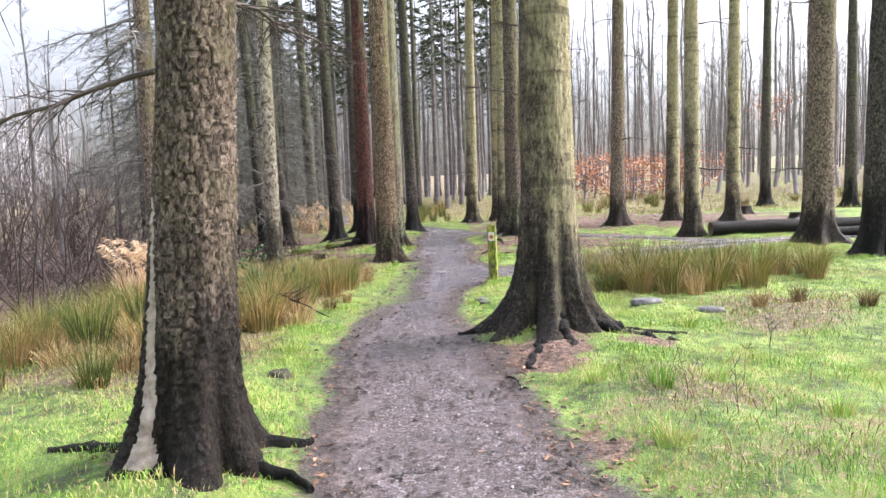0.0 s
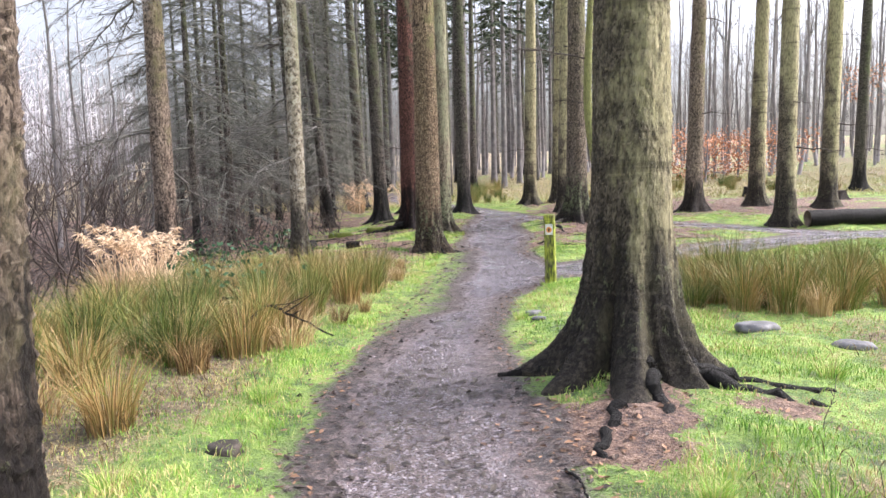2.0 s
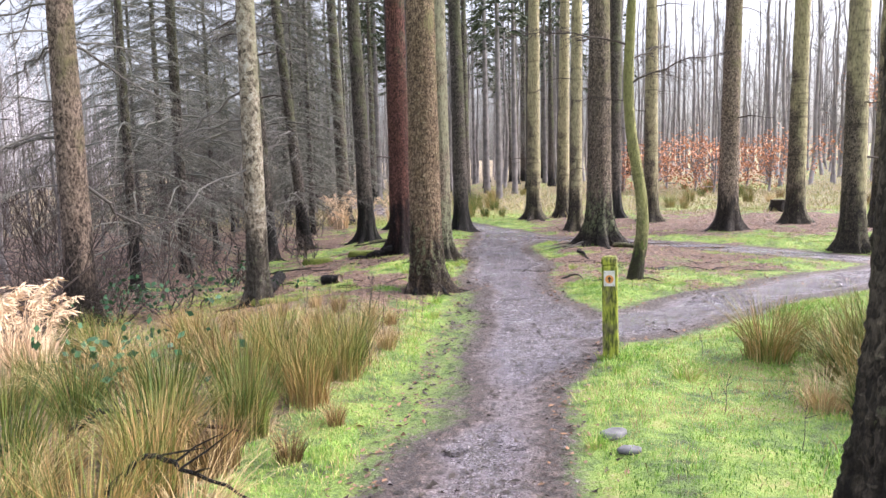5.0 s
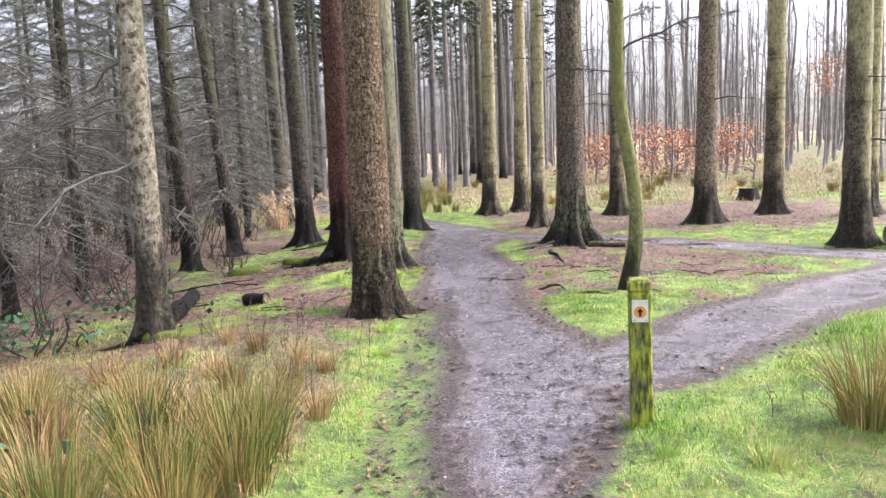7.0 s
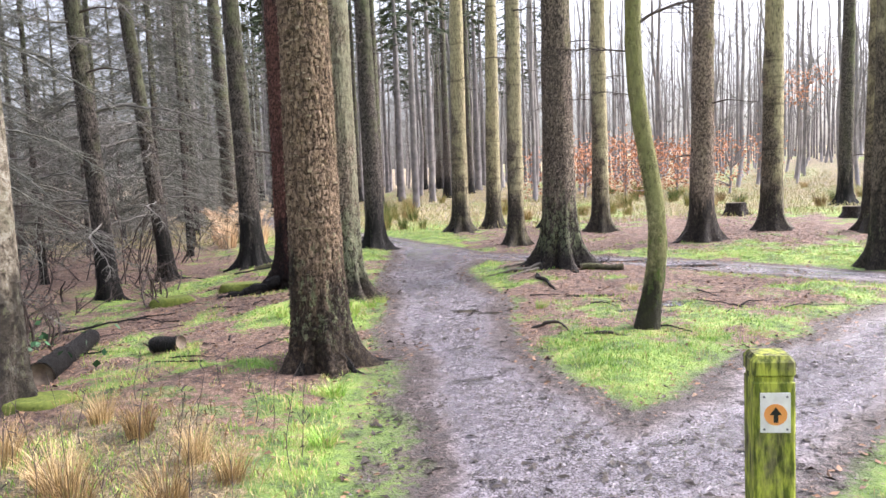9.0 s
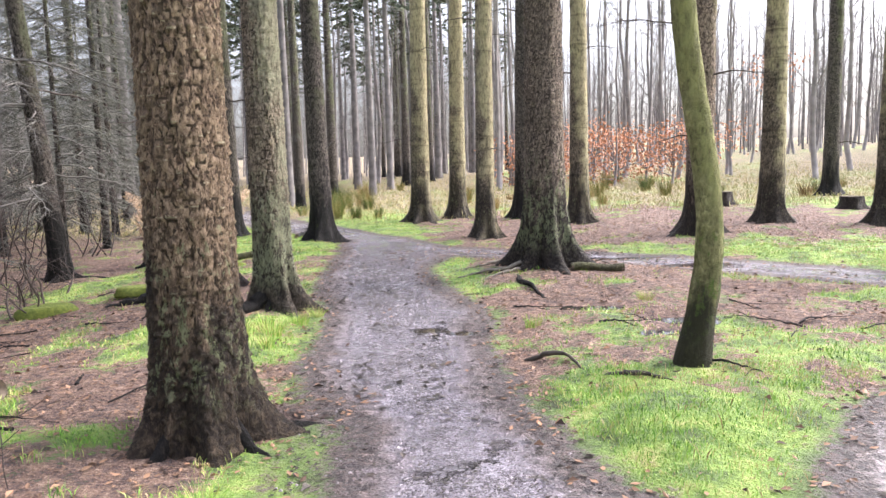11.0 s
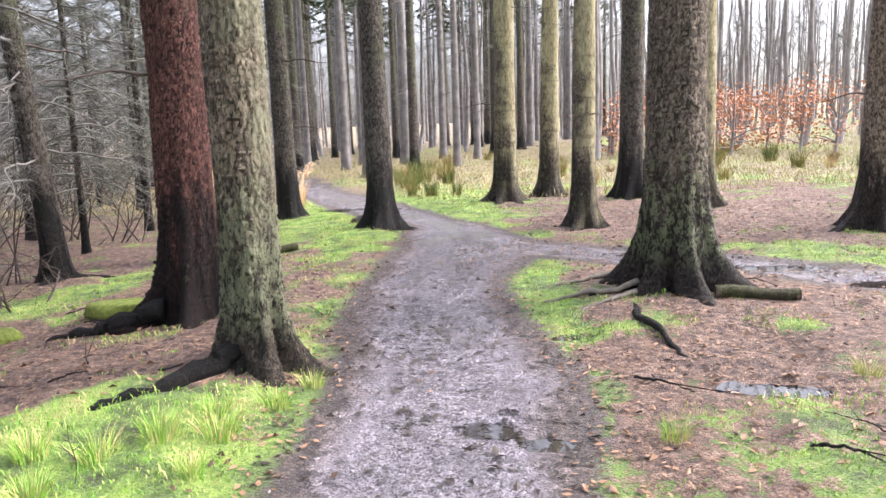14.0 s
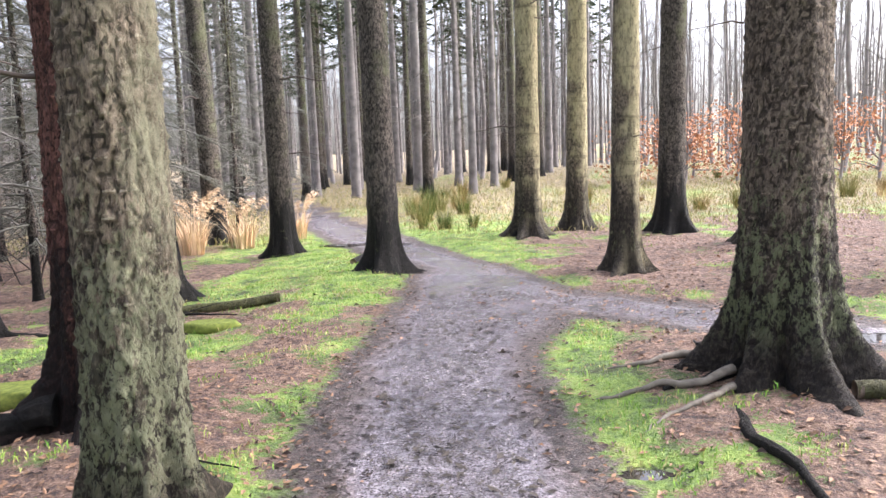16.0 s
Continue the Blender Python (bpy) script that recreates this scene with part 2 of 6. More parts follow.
M_moss = plain("moss", (0.06, 0.085, 0.015), (0.21, 0.25, 0.05), 25.0, 0.9, 0.01)


def ground_material():
    n = Nodes("woodland_ground")
    v = n.mapped(space="Object", vary=False)
    att = n.add("ShaderNodeAttribute")
    att.attribute_name = "zone"
    r, g, b = n.split(att.outputs["Color"])[:3]
    f0 = n.noise(v, 0.9, 4.0, 0.6)
    f1 = n.noise(v, 3.0, 5.0, 0.6)
    f2 = n.noise(v, 13.0, 7.0, 0.7)
    f3 = n.noise(v, 60.0, 5.0, 0.75)
    grain = n.math("ADD", n.math("MULTIPLY", f2, 0.55), n.math("MULTIPLY", f3, 0.45))
    ragged = n.math("SUBTRACT", n.math("ADD", n.math("ADD", n.math("MULTIPLY", f1, 0.8), n.math("MULTIPLY", f2, 0.9)), n.math("MULTIPLY", f3, 0.5)), 1.1)
    turf = n.ramp(n.math("ADD", n.math("MULTIPLY", f1, 0.5), n.math("MULTIPLY", grain, 0.5)), (0.40, (0.055, 0.07, 0.012)), (0.47, (0.13, 0.23, 0.028)), (0.54, (0.27, 0.41, 0.055)), (0.63, (0.47, 0.42, 0.15)))
    straw = n.ramp(grain, (0.40, (0.045, 0.03, 0.018)), (0.5, (0.17, 0.125, 0.06)), (0.6, (0.45, 0.35, 0.18)))
    duff = n.ramp(grain, (0.40, (0.028, 0.014, 0.009)), (0.48, (0.12, 0.062, 0.04)), (0.56, (0.29, 0.175, 0.115)), (0.64, (0.50, 0.37, 0.26)))
    # lilac base: the bluish sheen of the sky put into the grit colour
    grit = n.ramp(grain, (0.37, (0.03, 0.025, 0.028)), (0.455, (0.135, 0.118, 0.132)), (0.53, (0.23, 0.205, 0.232)), (0.63, (0.44, 0.405, 0.45)))
    # browner south end: brown litter, and less sky reflection painted into the colour
    brown_grit = n.ramp(grain, (0.37, (0.024, 0.018, 0.018)), (0.46, (0.115, 0.088, 0.086)), (0.55, (0.175, 0.138, 0.136)), (0.66, (0.30, 0.25, 0.245)))
    south = n.step(n.math("ADD", n.split(v)[1], n.math("MULTIPLY", n.math("SUBTRACT", f0, 0.5), 7.0)), 2.0, 7.5)
    grit = n.mix(south, brown_grit, grit)
    mud = n.ramp(grain, (0.40, (0.014, 0.009, 0.008)), (0.5, (0.058, 0.036, 0.031)), (0.62, (0.18, 0.122, 0.10)))
    m_straw = n.step(n.math("ADD", b, ragged), 0.38, 0.62)
    m_duff = n.step(n.math("ADD", g, n.math("MULTIPLY", ragged, 1.5)), 0.40, 0.56)
    rr = n.math("ADD", r, n.math("MULTIPLY", ragged, 0.55))
    m_edge = n.step(rr, 0.16, 0.32)
    m_path = n.step(rr, 0.46, 0.9)
    color = n.mix(m_straw, turf, straw)
    color = n.mix(m_duff, color, duff)
    color = n.mix(m_edge, color, mud)
    stone = n.split(n.voronoi(v, 58.0, "F1", "Color"))[0]
    speck = n.split(n.voronoi(v, 130.0, "F1", "Color"))[1]
    grit = n.mix(n.math("MULTIPLY", n.step(stone, 0.62, 0.95), 0.55), grit, (0.42, 0.39, 0.43))
    grit = n.mix(n.math("MULTIPLY", n.step(speck, 0.30, 0.05), 0.75), grit, (0.03, 0.024, 0.024))
    damp = n.math("MULTIPLY", n.step(n.math("ADD", n.math("MULTIPLY", f1, 0.6), n.math("MULTIPLY", f2, 0.4)), 0.49, 0.60), 0.3)
    grit = n.mix(damp, grit, (0.055, 0.045, 0.048))
    color = n.mix(m_path, color, grit)
    # water film over the trodden grit, standing water in the hollows
    film = n.math("MULTIPLY", n.step(n.math("ADD", n.math("MULTIPLY", f0, 0.5), n.math("MULTIPLY", f2, 0.5)), 0.38, 0.50), m_path)
    low = n.step(n.noise(v, 4.0, 6.0, 0.62), 0.585, 0.625)
    pool = n.math("MULTIPLY", n.math("MULTIPLY", low, n.step(f0, 0.46, 0.56)), m_path)
    pool = n.math("MAXIMUM", pool, n.step(n.math("ADD", att.outputs["Alpha"], n.math("MULTIPLY", ragged, 1.2)), 0.50, 0.60))
    color = n.mix(n.math("MULTIPLY", pool, 0.65), color, (0.05, 0.043, 0.045))
    rough = n.math("SUBTRACT", 0.88, n.math("MULTIPLY", m_edge, 0.25))
    rough = n.math("SUBTRACT", rough, n.math("MULTIPLY", m_path, 0.24))
    rough = n.math("SUBTRACT", rough, n.math("MULTIPLY", film, 0.30))
    rough = n.math("MULTIPLY", rough, n.math("SUBTRACT", 1.0, n.math("MULTIPLY", pool, 0.8)))
    dry = n.math("SUBTRACT", 1.0, n.math("MULTIPLY", pool, 0.92))
    peb = n.math("SUBTRACT", 0.6, n.math("MULTIPLY", n.voronoi(v, 58.0, "F1"), 0.9))
    h = n.math("MULTIPLY", n.math("ADD", n.math("MULTIPLY", f3, 0.7), n.math("MULTIPLY", peb, 0.7)), dry)
    nrm = n.bump(h, 0.9, 0.02, n.bump(n.math("MULTIPLY", n.math("MULTIPLY", f2, dry), n.math("SUBTRACT", 1.0, n.math("MULTIPLY", film, 0.55))), 0.9, 0.09))
    return n.done(color, rough, nrm, 1.0)


M_ground = ground_material()


# ---- mesh helpers ----
class Buf:
    """Collects tubes, blades and quads, and makes one mesh of them."""

    def __init__(self):
        self.v, self.q, self.t, self.n = [], [], [], 0

    def put(self, verts, quads=None, tris=None):
        verts = np.asarray(verts, dtype=np.float64).reshape(-1, 3)
        if quads is not None and len(quads):
            self.q.append(np.asarray(quads, dtype=np.int64).reshape(-1, 4) + self.n)
        if tris is not None and len(tris):
            self.t.append(np.asarray(tris, dtype=np.int64).reshape(-1, 3) + self.n)
        self.v.append(verts)
        self.n += len(verts)

    def tube(self, pts, radii, sides=6, cap=True):
        pts = np.asarray(pts, dtype=np.float64)
        k = len(pts)
        d = np.gradient(pts, axis=0)
        d /= np.linalg.norm(d, axis=1)[:, None] + 1e-9
        ref = np.array([0.0, 0.0, 1.0]) if abs(d[0][2]) < 0.8 else np.array([1.0, 0.0, 0.0])
        a = np.cross(d, ref)
        a /= np.linalg.norm(a, axis=1)[:, None] + 1e-9
        b = np.cross(d, a)
        th = np.linspace(0, 2 * np.pi, sides, endpoint=False)
        ring = np.cos(th)[None, :, None] * a[:, None, :] + np.sin(th)[None, :, None] * b[:, None, :]
        v = pts[:, None, :] + ring * np.asarray(radii, dtype=np.float64)[:, None, None]
        i, j = np.meshgrid(np.arange(k - 1), np.arange(sides), indexing="ij")
        j2 = (j + 1) % sides
        q = np.stack([i * sides + j, i * sides + j2, (i + 1) * sides + j2, (i + 1) * sides + j], -1).reshape(-1, 4)
        t = []
        if cap:
            t = [(0, s, s + 1) for s in range(1, sides - 1)]
            o = (k - 1) * sides
            t += [(o, o + s + 1, o + s) for s in range(1, sides - 1)]
        self.put(v, q, t)

    def spikes(self, p, q, w):
        """Many thin shoots at once, from p to a point at q, three-sided, w thick at the foot."""
        p, q = np.asarray(p, dtype=np.float64), np.asarray(q, dtype=np.float64)
        d = q - p
        d /= np.linalg.norm(d, axis=1)[:, None] + 1e-9
        a = np.cross(d, np.where(np.abs(d[:, 2:]) < 0.8, (0.0, 0.0, 1.0), (1.0, 0.0, 0.0)))
        a /= np.linalg.norm(a, axis=1)[:, None] + 1e-9
        b = np.cross(d, a)
        w = np.broadcast_to(np.asarray(w, dtype=np.float64), (len(p),))[:, None]
        V = np.stack([p + a * w, p - a * w * 0.5 + b * w * 0.87, p - a * w * 0.5 - b * w * 0.87, q], 1)
        k = np.arange(len(p))[:, None] * 4
        self.put(V, None, np.concatenate([k + [0, 1, 3], k + [1, 2, 3], k + [2, 0, 3]]))

    def mesh(self, name, smooth=True):
        me = bpy.data.meshes.new(name)
        V = np.concatenate(self.v)
        Q = np.concatenate(self.q) if self.q else np.zeros((0, 4), dtype=np.int64)
        T = np.concatenate(self.t) if self.t else np.zeros((0, 3), dtype=np.int64)
        me.vertices.add(len(V))
        me.vertices.foreach_set("co", V.astype(np.float32).ravel())
        me.loops.add(Q.size + T.size)
        me.loops.foreach_set("vertex_index", np.concatenate([Q.ravel(), T.ravel()]).astype(np.int32))
        me.polygons.add(len(Q) + len(T))
        starts = np.concatenate([np.arange(len(Q)) * 4, Q.size + np.arange(len(T)) * 3])
        me.polygons.foreach_set("loop_start", starts.astype(np.int32))
        me.polygons.foreach_set("use_smooth", np.full(len(Q) + len(T), smooth))
        me.update(calc_edges=True)
        me.validate()
        return me


def part(name, mesh, material, parent=None, label=""):
    ob = new(name, mesh)
    if material is not None and not mesh.materials:
        mesh.materials.append(material)
    if parent is not None:
        ob.parent = parent
    return tagged(ob, label)


def thing(name, label, category, group="", kind=""):
    return tagged(new(name), label, category, group, kind)


def bm_mesh(bm, name, smooth=False):
    me = bpy.data.meshes.new(name)
    bmesh.ops.recalc_face_normals(bm, faces=bm.faces)
    bm.to_mesh(me)
    bm.free()
    for p in me.polygons:
        p.use_smooth = smooth
    return me


def hash2(i, j, seed):
    h = (i * 374761393 + j * 668265263 + seed * 982451653) & 0xFFFFFFFF
    h = ((h ^ (h >> 13)) * 1274126177) & 0xFFFFFFFF
    return ((h ^ (h >> 16)) & 0xFFFF) / 65535.0


def lattice(x, y, seed=0):
    """Smooth value noise, 0 to 1, over arrays."""
    x, y = np.asarray(x, dtype=np.float64), np.asarray(y, dtype=np.float64)
    i, j = np.floor(x).astype(np.int64), np.floor(y).astype(np.int64)
    fx, fy = x - i, y - j
    fx, fy = fx * fx * (3 - 2 * fx), fy * fy * (3 - 2 * fy)
    a, b = hash2(i, j, seed), hash2(i + 1, j, seed)
    c, d = hash2(i, j + 1, seed), hash2(i + 1, j + 1, seed)
    return (a * (1 - fx) + b * fx) * (1 - fy) + (c * (1 - fx) + d * fx) * fy


def fractal(x, y, scale, seed=0, octaves=3):
    s, amp, tot = 0.0, 1.0, 0.0
    for k in range(octaves):
        s = s + amp * lattice(np.asarray(x) * scale * 2 ** k, np.asarray(y) * scale * 2 ** k, seed + k)
        tot += amp
        amp *= 0.5
    return s / tot


def smooth(v, lo, hi):
    t = np.clip((np.asarray(v, dtype=np.float64) - lo) / (hi - lo), 0, 1)
    return t * t * (3 - 2 * t)


# ---- plan of the ground ----
EDGE_Y = [-30, -6, -0.4, 1.2, 2.9, 4.6, 6.6, 7.8, 9.0, 10, 10.5, 11.6, 12.3, 14.3, 16, 17.3, 18.8, 20, 22, 24, 28, 31, 37, 45, 60]
EDGE_L = [1.5, 0.6, 0.3, -0.1, -0.45, -0.55, -0.62, -0.68, -0.76, -0.85, -0.9, -1.02, -1.1, -1.3, -1.6, -1.7, -1.75, -1.8, -2.0, -3.3, -5.2, -6.6, -9.5, -14, -20]
EDGE_R = [3.6, 2.6, 1.9, 1.5, 1.05, 0.7, 0.55, 0.95, 1.2, 0.9, 0.62, 0.38, 0.36, 0.36, -0.05, -0.15, 0.1, 0.2, -0.6, -1.8, -3.5, -4.8, -7.9, -12.4, -18.4]
BRANCH = [(0.2, 8.5), (1.15, 8.95), (1.8, 9.6), (2.7, 10.75), (4.3, 12.2), (6.0, 13.6), (8.0, 14.3), (11, 14.6), (16, 14.2), (30, 12)]
BACK = [(-0.8, 20.0), (0.4, 19.2), (1.2, 18.6), (2.3, 18.0), (3.4, 17.1), (4.7, 15.8), (6.2, 14.4)]


def off_line(x, y, line):
    best = np.full(np.shape(x), 1e9)
    for (ax, ay), (bx, by) in zip(line[:-1], line[1:]):
        dx, dy = bx - ax, by - ay
        t = np.clip(((x - ax) * dx + (y - ay) * dy) / (dx * dx + dy * dy), 0, 1)
        best = np.minimum(best, np.hypot(x - ax - t * dx, y - ay - t * dy))
    return best


def path_depth(x, y):
    """Metres inside the paths (negative outside)."""
    l, r = np.interp(y, EDGE_Y, EDGE_L), np.interp(y, EDGE_Y, EDGE_R)
    main = np.minimum(x - l, r - x)
    a = 0.68 - off_line(x, y, BRANCH)
    b = 0.62 - off_line(x, y, BACK)
    return np.maximum(np.maximum(main, a), b)


def side_depth(x, y):
    return np.maximum(0.68 - off_line(x, y, BRANCH), 0.62 - off_line(x, y, BACK))


POOLS = ((-0.2, 13.55, 0.20, 0.10), (0.12, 13.4, 0.16, 0.09), (1.35, 14.0, 0.24, 0.12), (2.1, 13.5, 0.4, 0.14), (0.35, 15.2, 0.2, 0.08), (1.55, 12.85, 0.16, 0.09), (2.5, 17.85, 0.9, 0.2), (3.4, 17.0, 0.6, 0.2), (-3.9, 26.2, 0.6, 0.25), (1.9, 13.0, 0.4, 0.12))


def height(x, y):
    x, y = np.asarray(x, dtype=np.float64), np.asarray(y, dtype=np.float64)
    d = path_depth(x, y)
    off = smooth(-d, 0.0, 0.6)
    h = -0.22 * smooth(-x, 2.2, 6.0) * smooth(y, -5, 4)
    h = h + 0.12 * np.exp(-((x - 1.7) ** 2 + (y - 2.9) ** 2) / 1.1)
    h = h + 0.10 * np.exp(-((x + 0.45) ** 2 / 0.5 + (y + 0.4) ** 2 / 1.2))
    h = h + 0.10 * np.exp(-((x - 1.3) ** 2 + (y - 16.4) ** 2) / 1.4)
    h = h + 0.06 * np.exp(-((x + 2.0) ** 2 + (y - 14.1) ** 2) / 1.6)
    h = h + 0.10 * smooth(y, 14, 24) * smooth(x, 0, 6)
    h = h + 0.9 * smooth(y, 28, 75) + 6.0 * smooth(y, 80, 300) + 2.0 * smooth(x, 14, 60) * smooth(y, 15, 50)
    h = h + off * (0.05 + 0.09 * (fractal(x, y, 0.9, 3) - 0.5) + 0.10 * (fractal(x, y, 3.1, 9, 3) - 0.5))
    h = h + (1 - off) * 0.022 * (fractal(x, y, 2.2, 21) - 0.5)
    for tx, ty, a, b in POOLS:
        h = h - 0.045 * np.exp(-((x - tx) ** 2 / a ** 2 + (y - ty) ** 2 / b ** 2))
    return h


def ground_at(x, y):
    return float(height(np.array([x]), np.array([y]))[0])




def zones(x, y):
    wob = fractal(x, y, 1.7, 40) - 0.5
    d = path_depth(x, y) + 0.30 * wob
    path = smooth(d, -0.36, 0.72)
    # bare brown earth along the west side through the junction
    inner = x - np.interp(y, EDGE_Y, EDGE_L) + 0.5 * wob
    worn = smooth(y, 3.8, 6.0) * (1 - smooth(y, 10.5, 13.0))
    path = path * (1 - worn * 0.62 * smooth(inner, -0.1, 0.15) * (1 - smooth(inner, 0.3, 0.85)))
    litter = smooth(y, 16.5, 20.5) * (1 - smooth(y, 24, 33)) * smooth(x, -1.6, 0.6) * (1 - smooth(x, 8, 15)) * 0.85
    litter = np.maximum(litter, 0.9 * smooth(y, 9.6, 12.8) * (1 - smooth(y, 16, 20)) * smooth(x, -6.5, -4.2) * (1 - smooth(x, -2.2, -1.0)))
    isl = smooth(y, 10.4, 13.0) * (1 - smooth(y, 17.2, 18.6)) * smooth(x, 0.1, 0.6) * (1 - smooth(x, 3, 5.5))
    litter = np.maximum(litter, isl * 0.76)
    litter = np.maximum(litter, 0.55 * smooth(y, 14.5, 16.5) * (1 - smooth(y, 19, 22)) * smooth(x, -4.5, -3) * (1 - smooth(x, -1.8, -1.0)))
    for tx, ty, sp in ((1.55, 2.3, 0.5), (2.5, 2.7, 0.35), (-1.6, 14.2, 0.7), (1.3, 15.9, 1.0), (-1.4, 11.2, 0.7), (-3.3, 12.5, 1.2), (1.6, 0.2, 0.45), (-0.4, 0.0, 0.5)):
        litter = np.maximum(litter, 0.8 * np.exp(-((x - tx) ** 2 + (y - ty) ** 2) / sp ** 2))
    litter = np.maximum(litter, 0.75 * smooth(-x, 4.2, 5.6) * smooth(y, 4, 8) * (1 - smooth(y, 20, 30)))
    litter = np.maximum(litter, 0.64 * smooth(y, 8.3, 10) * (1 - smooth(y, 13, 15)) * (1 - smooth(x, -1.3, -0.9)))
    litter = litter * (1 - 0.95 * np.exp(-((x + 1.9) ** 2 / 1.1 + (y - 13.0) ** 2 / 0.55)))
    litter = np.clip(litter + 0.7 * (fractal(x, y, 0.9, 70) - 0.5) + 1.5 * (fractal(x, y, 2.1, 75) - 0.5), 0, 1) * smooth(litter, 0.02, 0.2)
    straw = 0.85 * (1 - smooth(x, -1.7, -0.45)) * (1 - smooth(y, 8.5, 11.5)) * (0.15 + 0.85 * smooth(y, 0.4, 2.2))
    straw = np.maximum(straw, 0.62 * np.exp(-((x - 4.6) ** 2 / 3.0 + (y - 4.2) ** 2 / 4.0)))
    straw = np.maximum(straw, 0.62 * smooth(y, 26, 32))
    straw = np.maximum(straw, 0.85 * smooth(-x, 5.5, 8) * smooth(y, -40, 5))
    straw = np.maximum(straw, 0.33 * smooth(x, 1.2, 1.8) * (1 - smooth(y, 8, 10)))
    straw = np.clip(straw + 0.8 * (fractal(x, y, 0.8, 90) - 0.5), 0, 1) * smooth(straw, 0.02, 0.2)
    pool = np.zeros(np.shape(x))
    for tx, ty, a, b in POOLS:
        pool = np.maximum(pool, np.exp(-((x - tx) ** 2 / a ** 2 + (y - ty) ** 2 / b ** 2)))
    return path, litter, straw, pool


def spread(lo, hi, step, reach):
    """Even steps from lo to hi, then ever wider ones out to reach."""
    mid = list(np.arange(lo, hi + 1e-6, step))
    out, s = [], step
    p = mid[-1]
    while p < reach:
        s *= 1.22
        p += s
        out.append(p)
    back, s, p = [], step, mid[0]
    while p > -reach:
        s *= 1.22
        p -= s
        back.append(p)
    return np.array(back[::-1] + mid + out)


def build_ground():
    xs, ys = spread(-6.5, 8.0, 0.09, 1500), spread(-4.5, 27.0, 0.10, 1500)
    X, Y = np.meshgrid(xs, ys)
    x, y = X.ravel(), Y.ravel()
    P, L, S, W = zones(x, y)
    V = np.stack([x, y, height(x, y)], -1)
    nx, ny = len(xs), len(ys)
    i, j = np.meshgrid(np.arange(ny - 1), np.arange(nx - 1), indexing="ij")
    Q = np.stack([i * nx + j, i * nx + j + 1, (i + 1) * nx + j + 1, (i + 1) * nx + j], -1).reshape(-1, 4)
    mid = V[Q].mean(1)
    on_path = path_depth(mid[:, 0], mid[:, 1]) > 0.0
    side = side_depth(mid[:, 0], mid[:, 1]) > 0.0
    main = on_path & ~side
    for name, pick, label in (
        ("ground", ~on_path, "damp woodland floor of bright green turf, straw and brown needle litter"),
        ("path_main", main, "wet lilac-grey gravel footpath with muddy edges and fallen twigs"),
        ("path_side", on_path & side, "wet gravel side path forking off round a grassy island"),
    ):
        q = Q[pick]
        used, inv = np.unique(q, return_inverse=True)
        b = Buf()
        b.put(V[used], inv.reshape(-1, 4))
        me = b.mesh(name)
        col = me.attributes.new("zone", "FLOAT_COLOR", "POINT")
        col.data.foreach_set("color", np.stack([P[used], L[used], S[used], W[used]], -1).astype(np.float32).ravel())
        tagged(part(name, me, M_ground), label, "ground" if name == "ground" else "footpath", "", "structure")


build_ground()

M_water = Nodes("pool_water")
M_water.done((0.035, 0.03, 0.028), 0.04, M_water.bump(M_water.noise(M_water.mapped(), 9.0, 2.0), 0.12, 0.01), 0.6)
for tx, ty, a, b in POOLS:
    th = np.linspace(0, 2 * np.pi, 28, endpoint=False)
    wob = 1.25 + 0.35 * np.sin(th * 3 + tx * 5) + 0.2 * np.sin(th * 5 + ty * 3)
    rim = np.stack([a * wob * np.cos(th), b * wob * np.sin(th), 0 * th], -1)
    pool = Buf()
    pool.put(np.concatenate([rim, rim - (0, 0, 0.02)]), [(k, k + 28, (k + 1) % 28 + 28, (k + 1) % 28) for k in range(28)], [(0, k, k + 1) for k in range(1, 27)])
    water = part("puddle", pool.mesh("puddle", False), M_water.mat)
    water.matrix_world = pose(tx, ty, ground_at(tx, ty) + 0.024)
    tagged(water, "shallow rain puddle lying in the muddy ground", "puddle", "rain puddles", "structure")


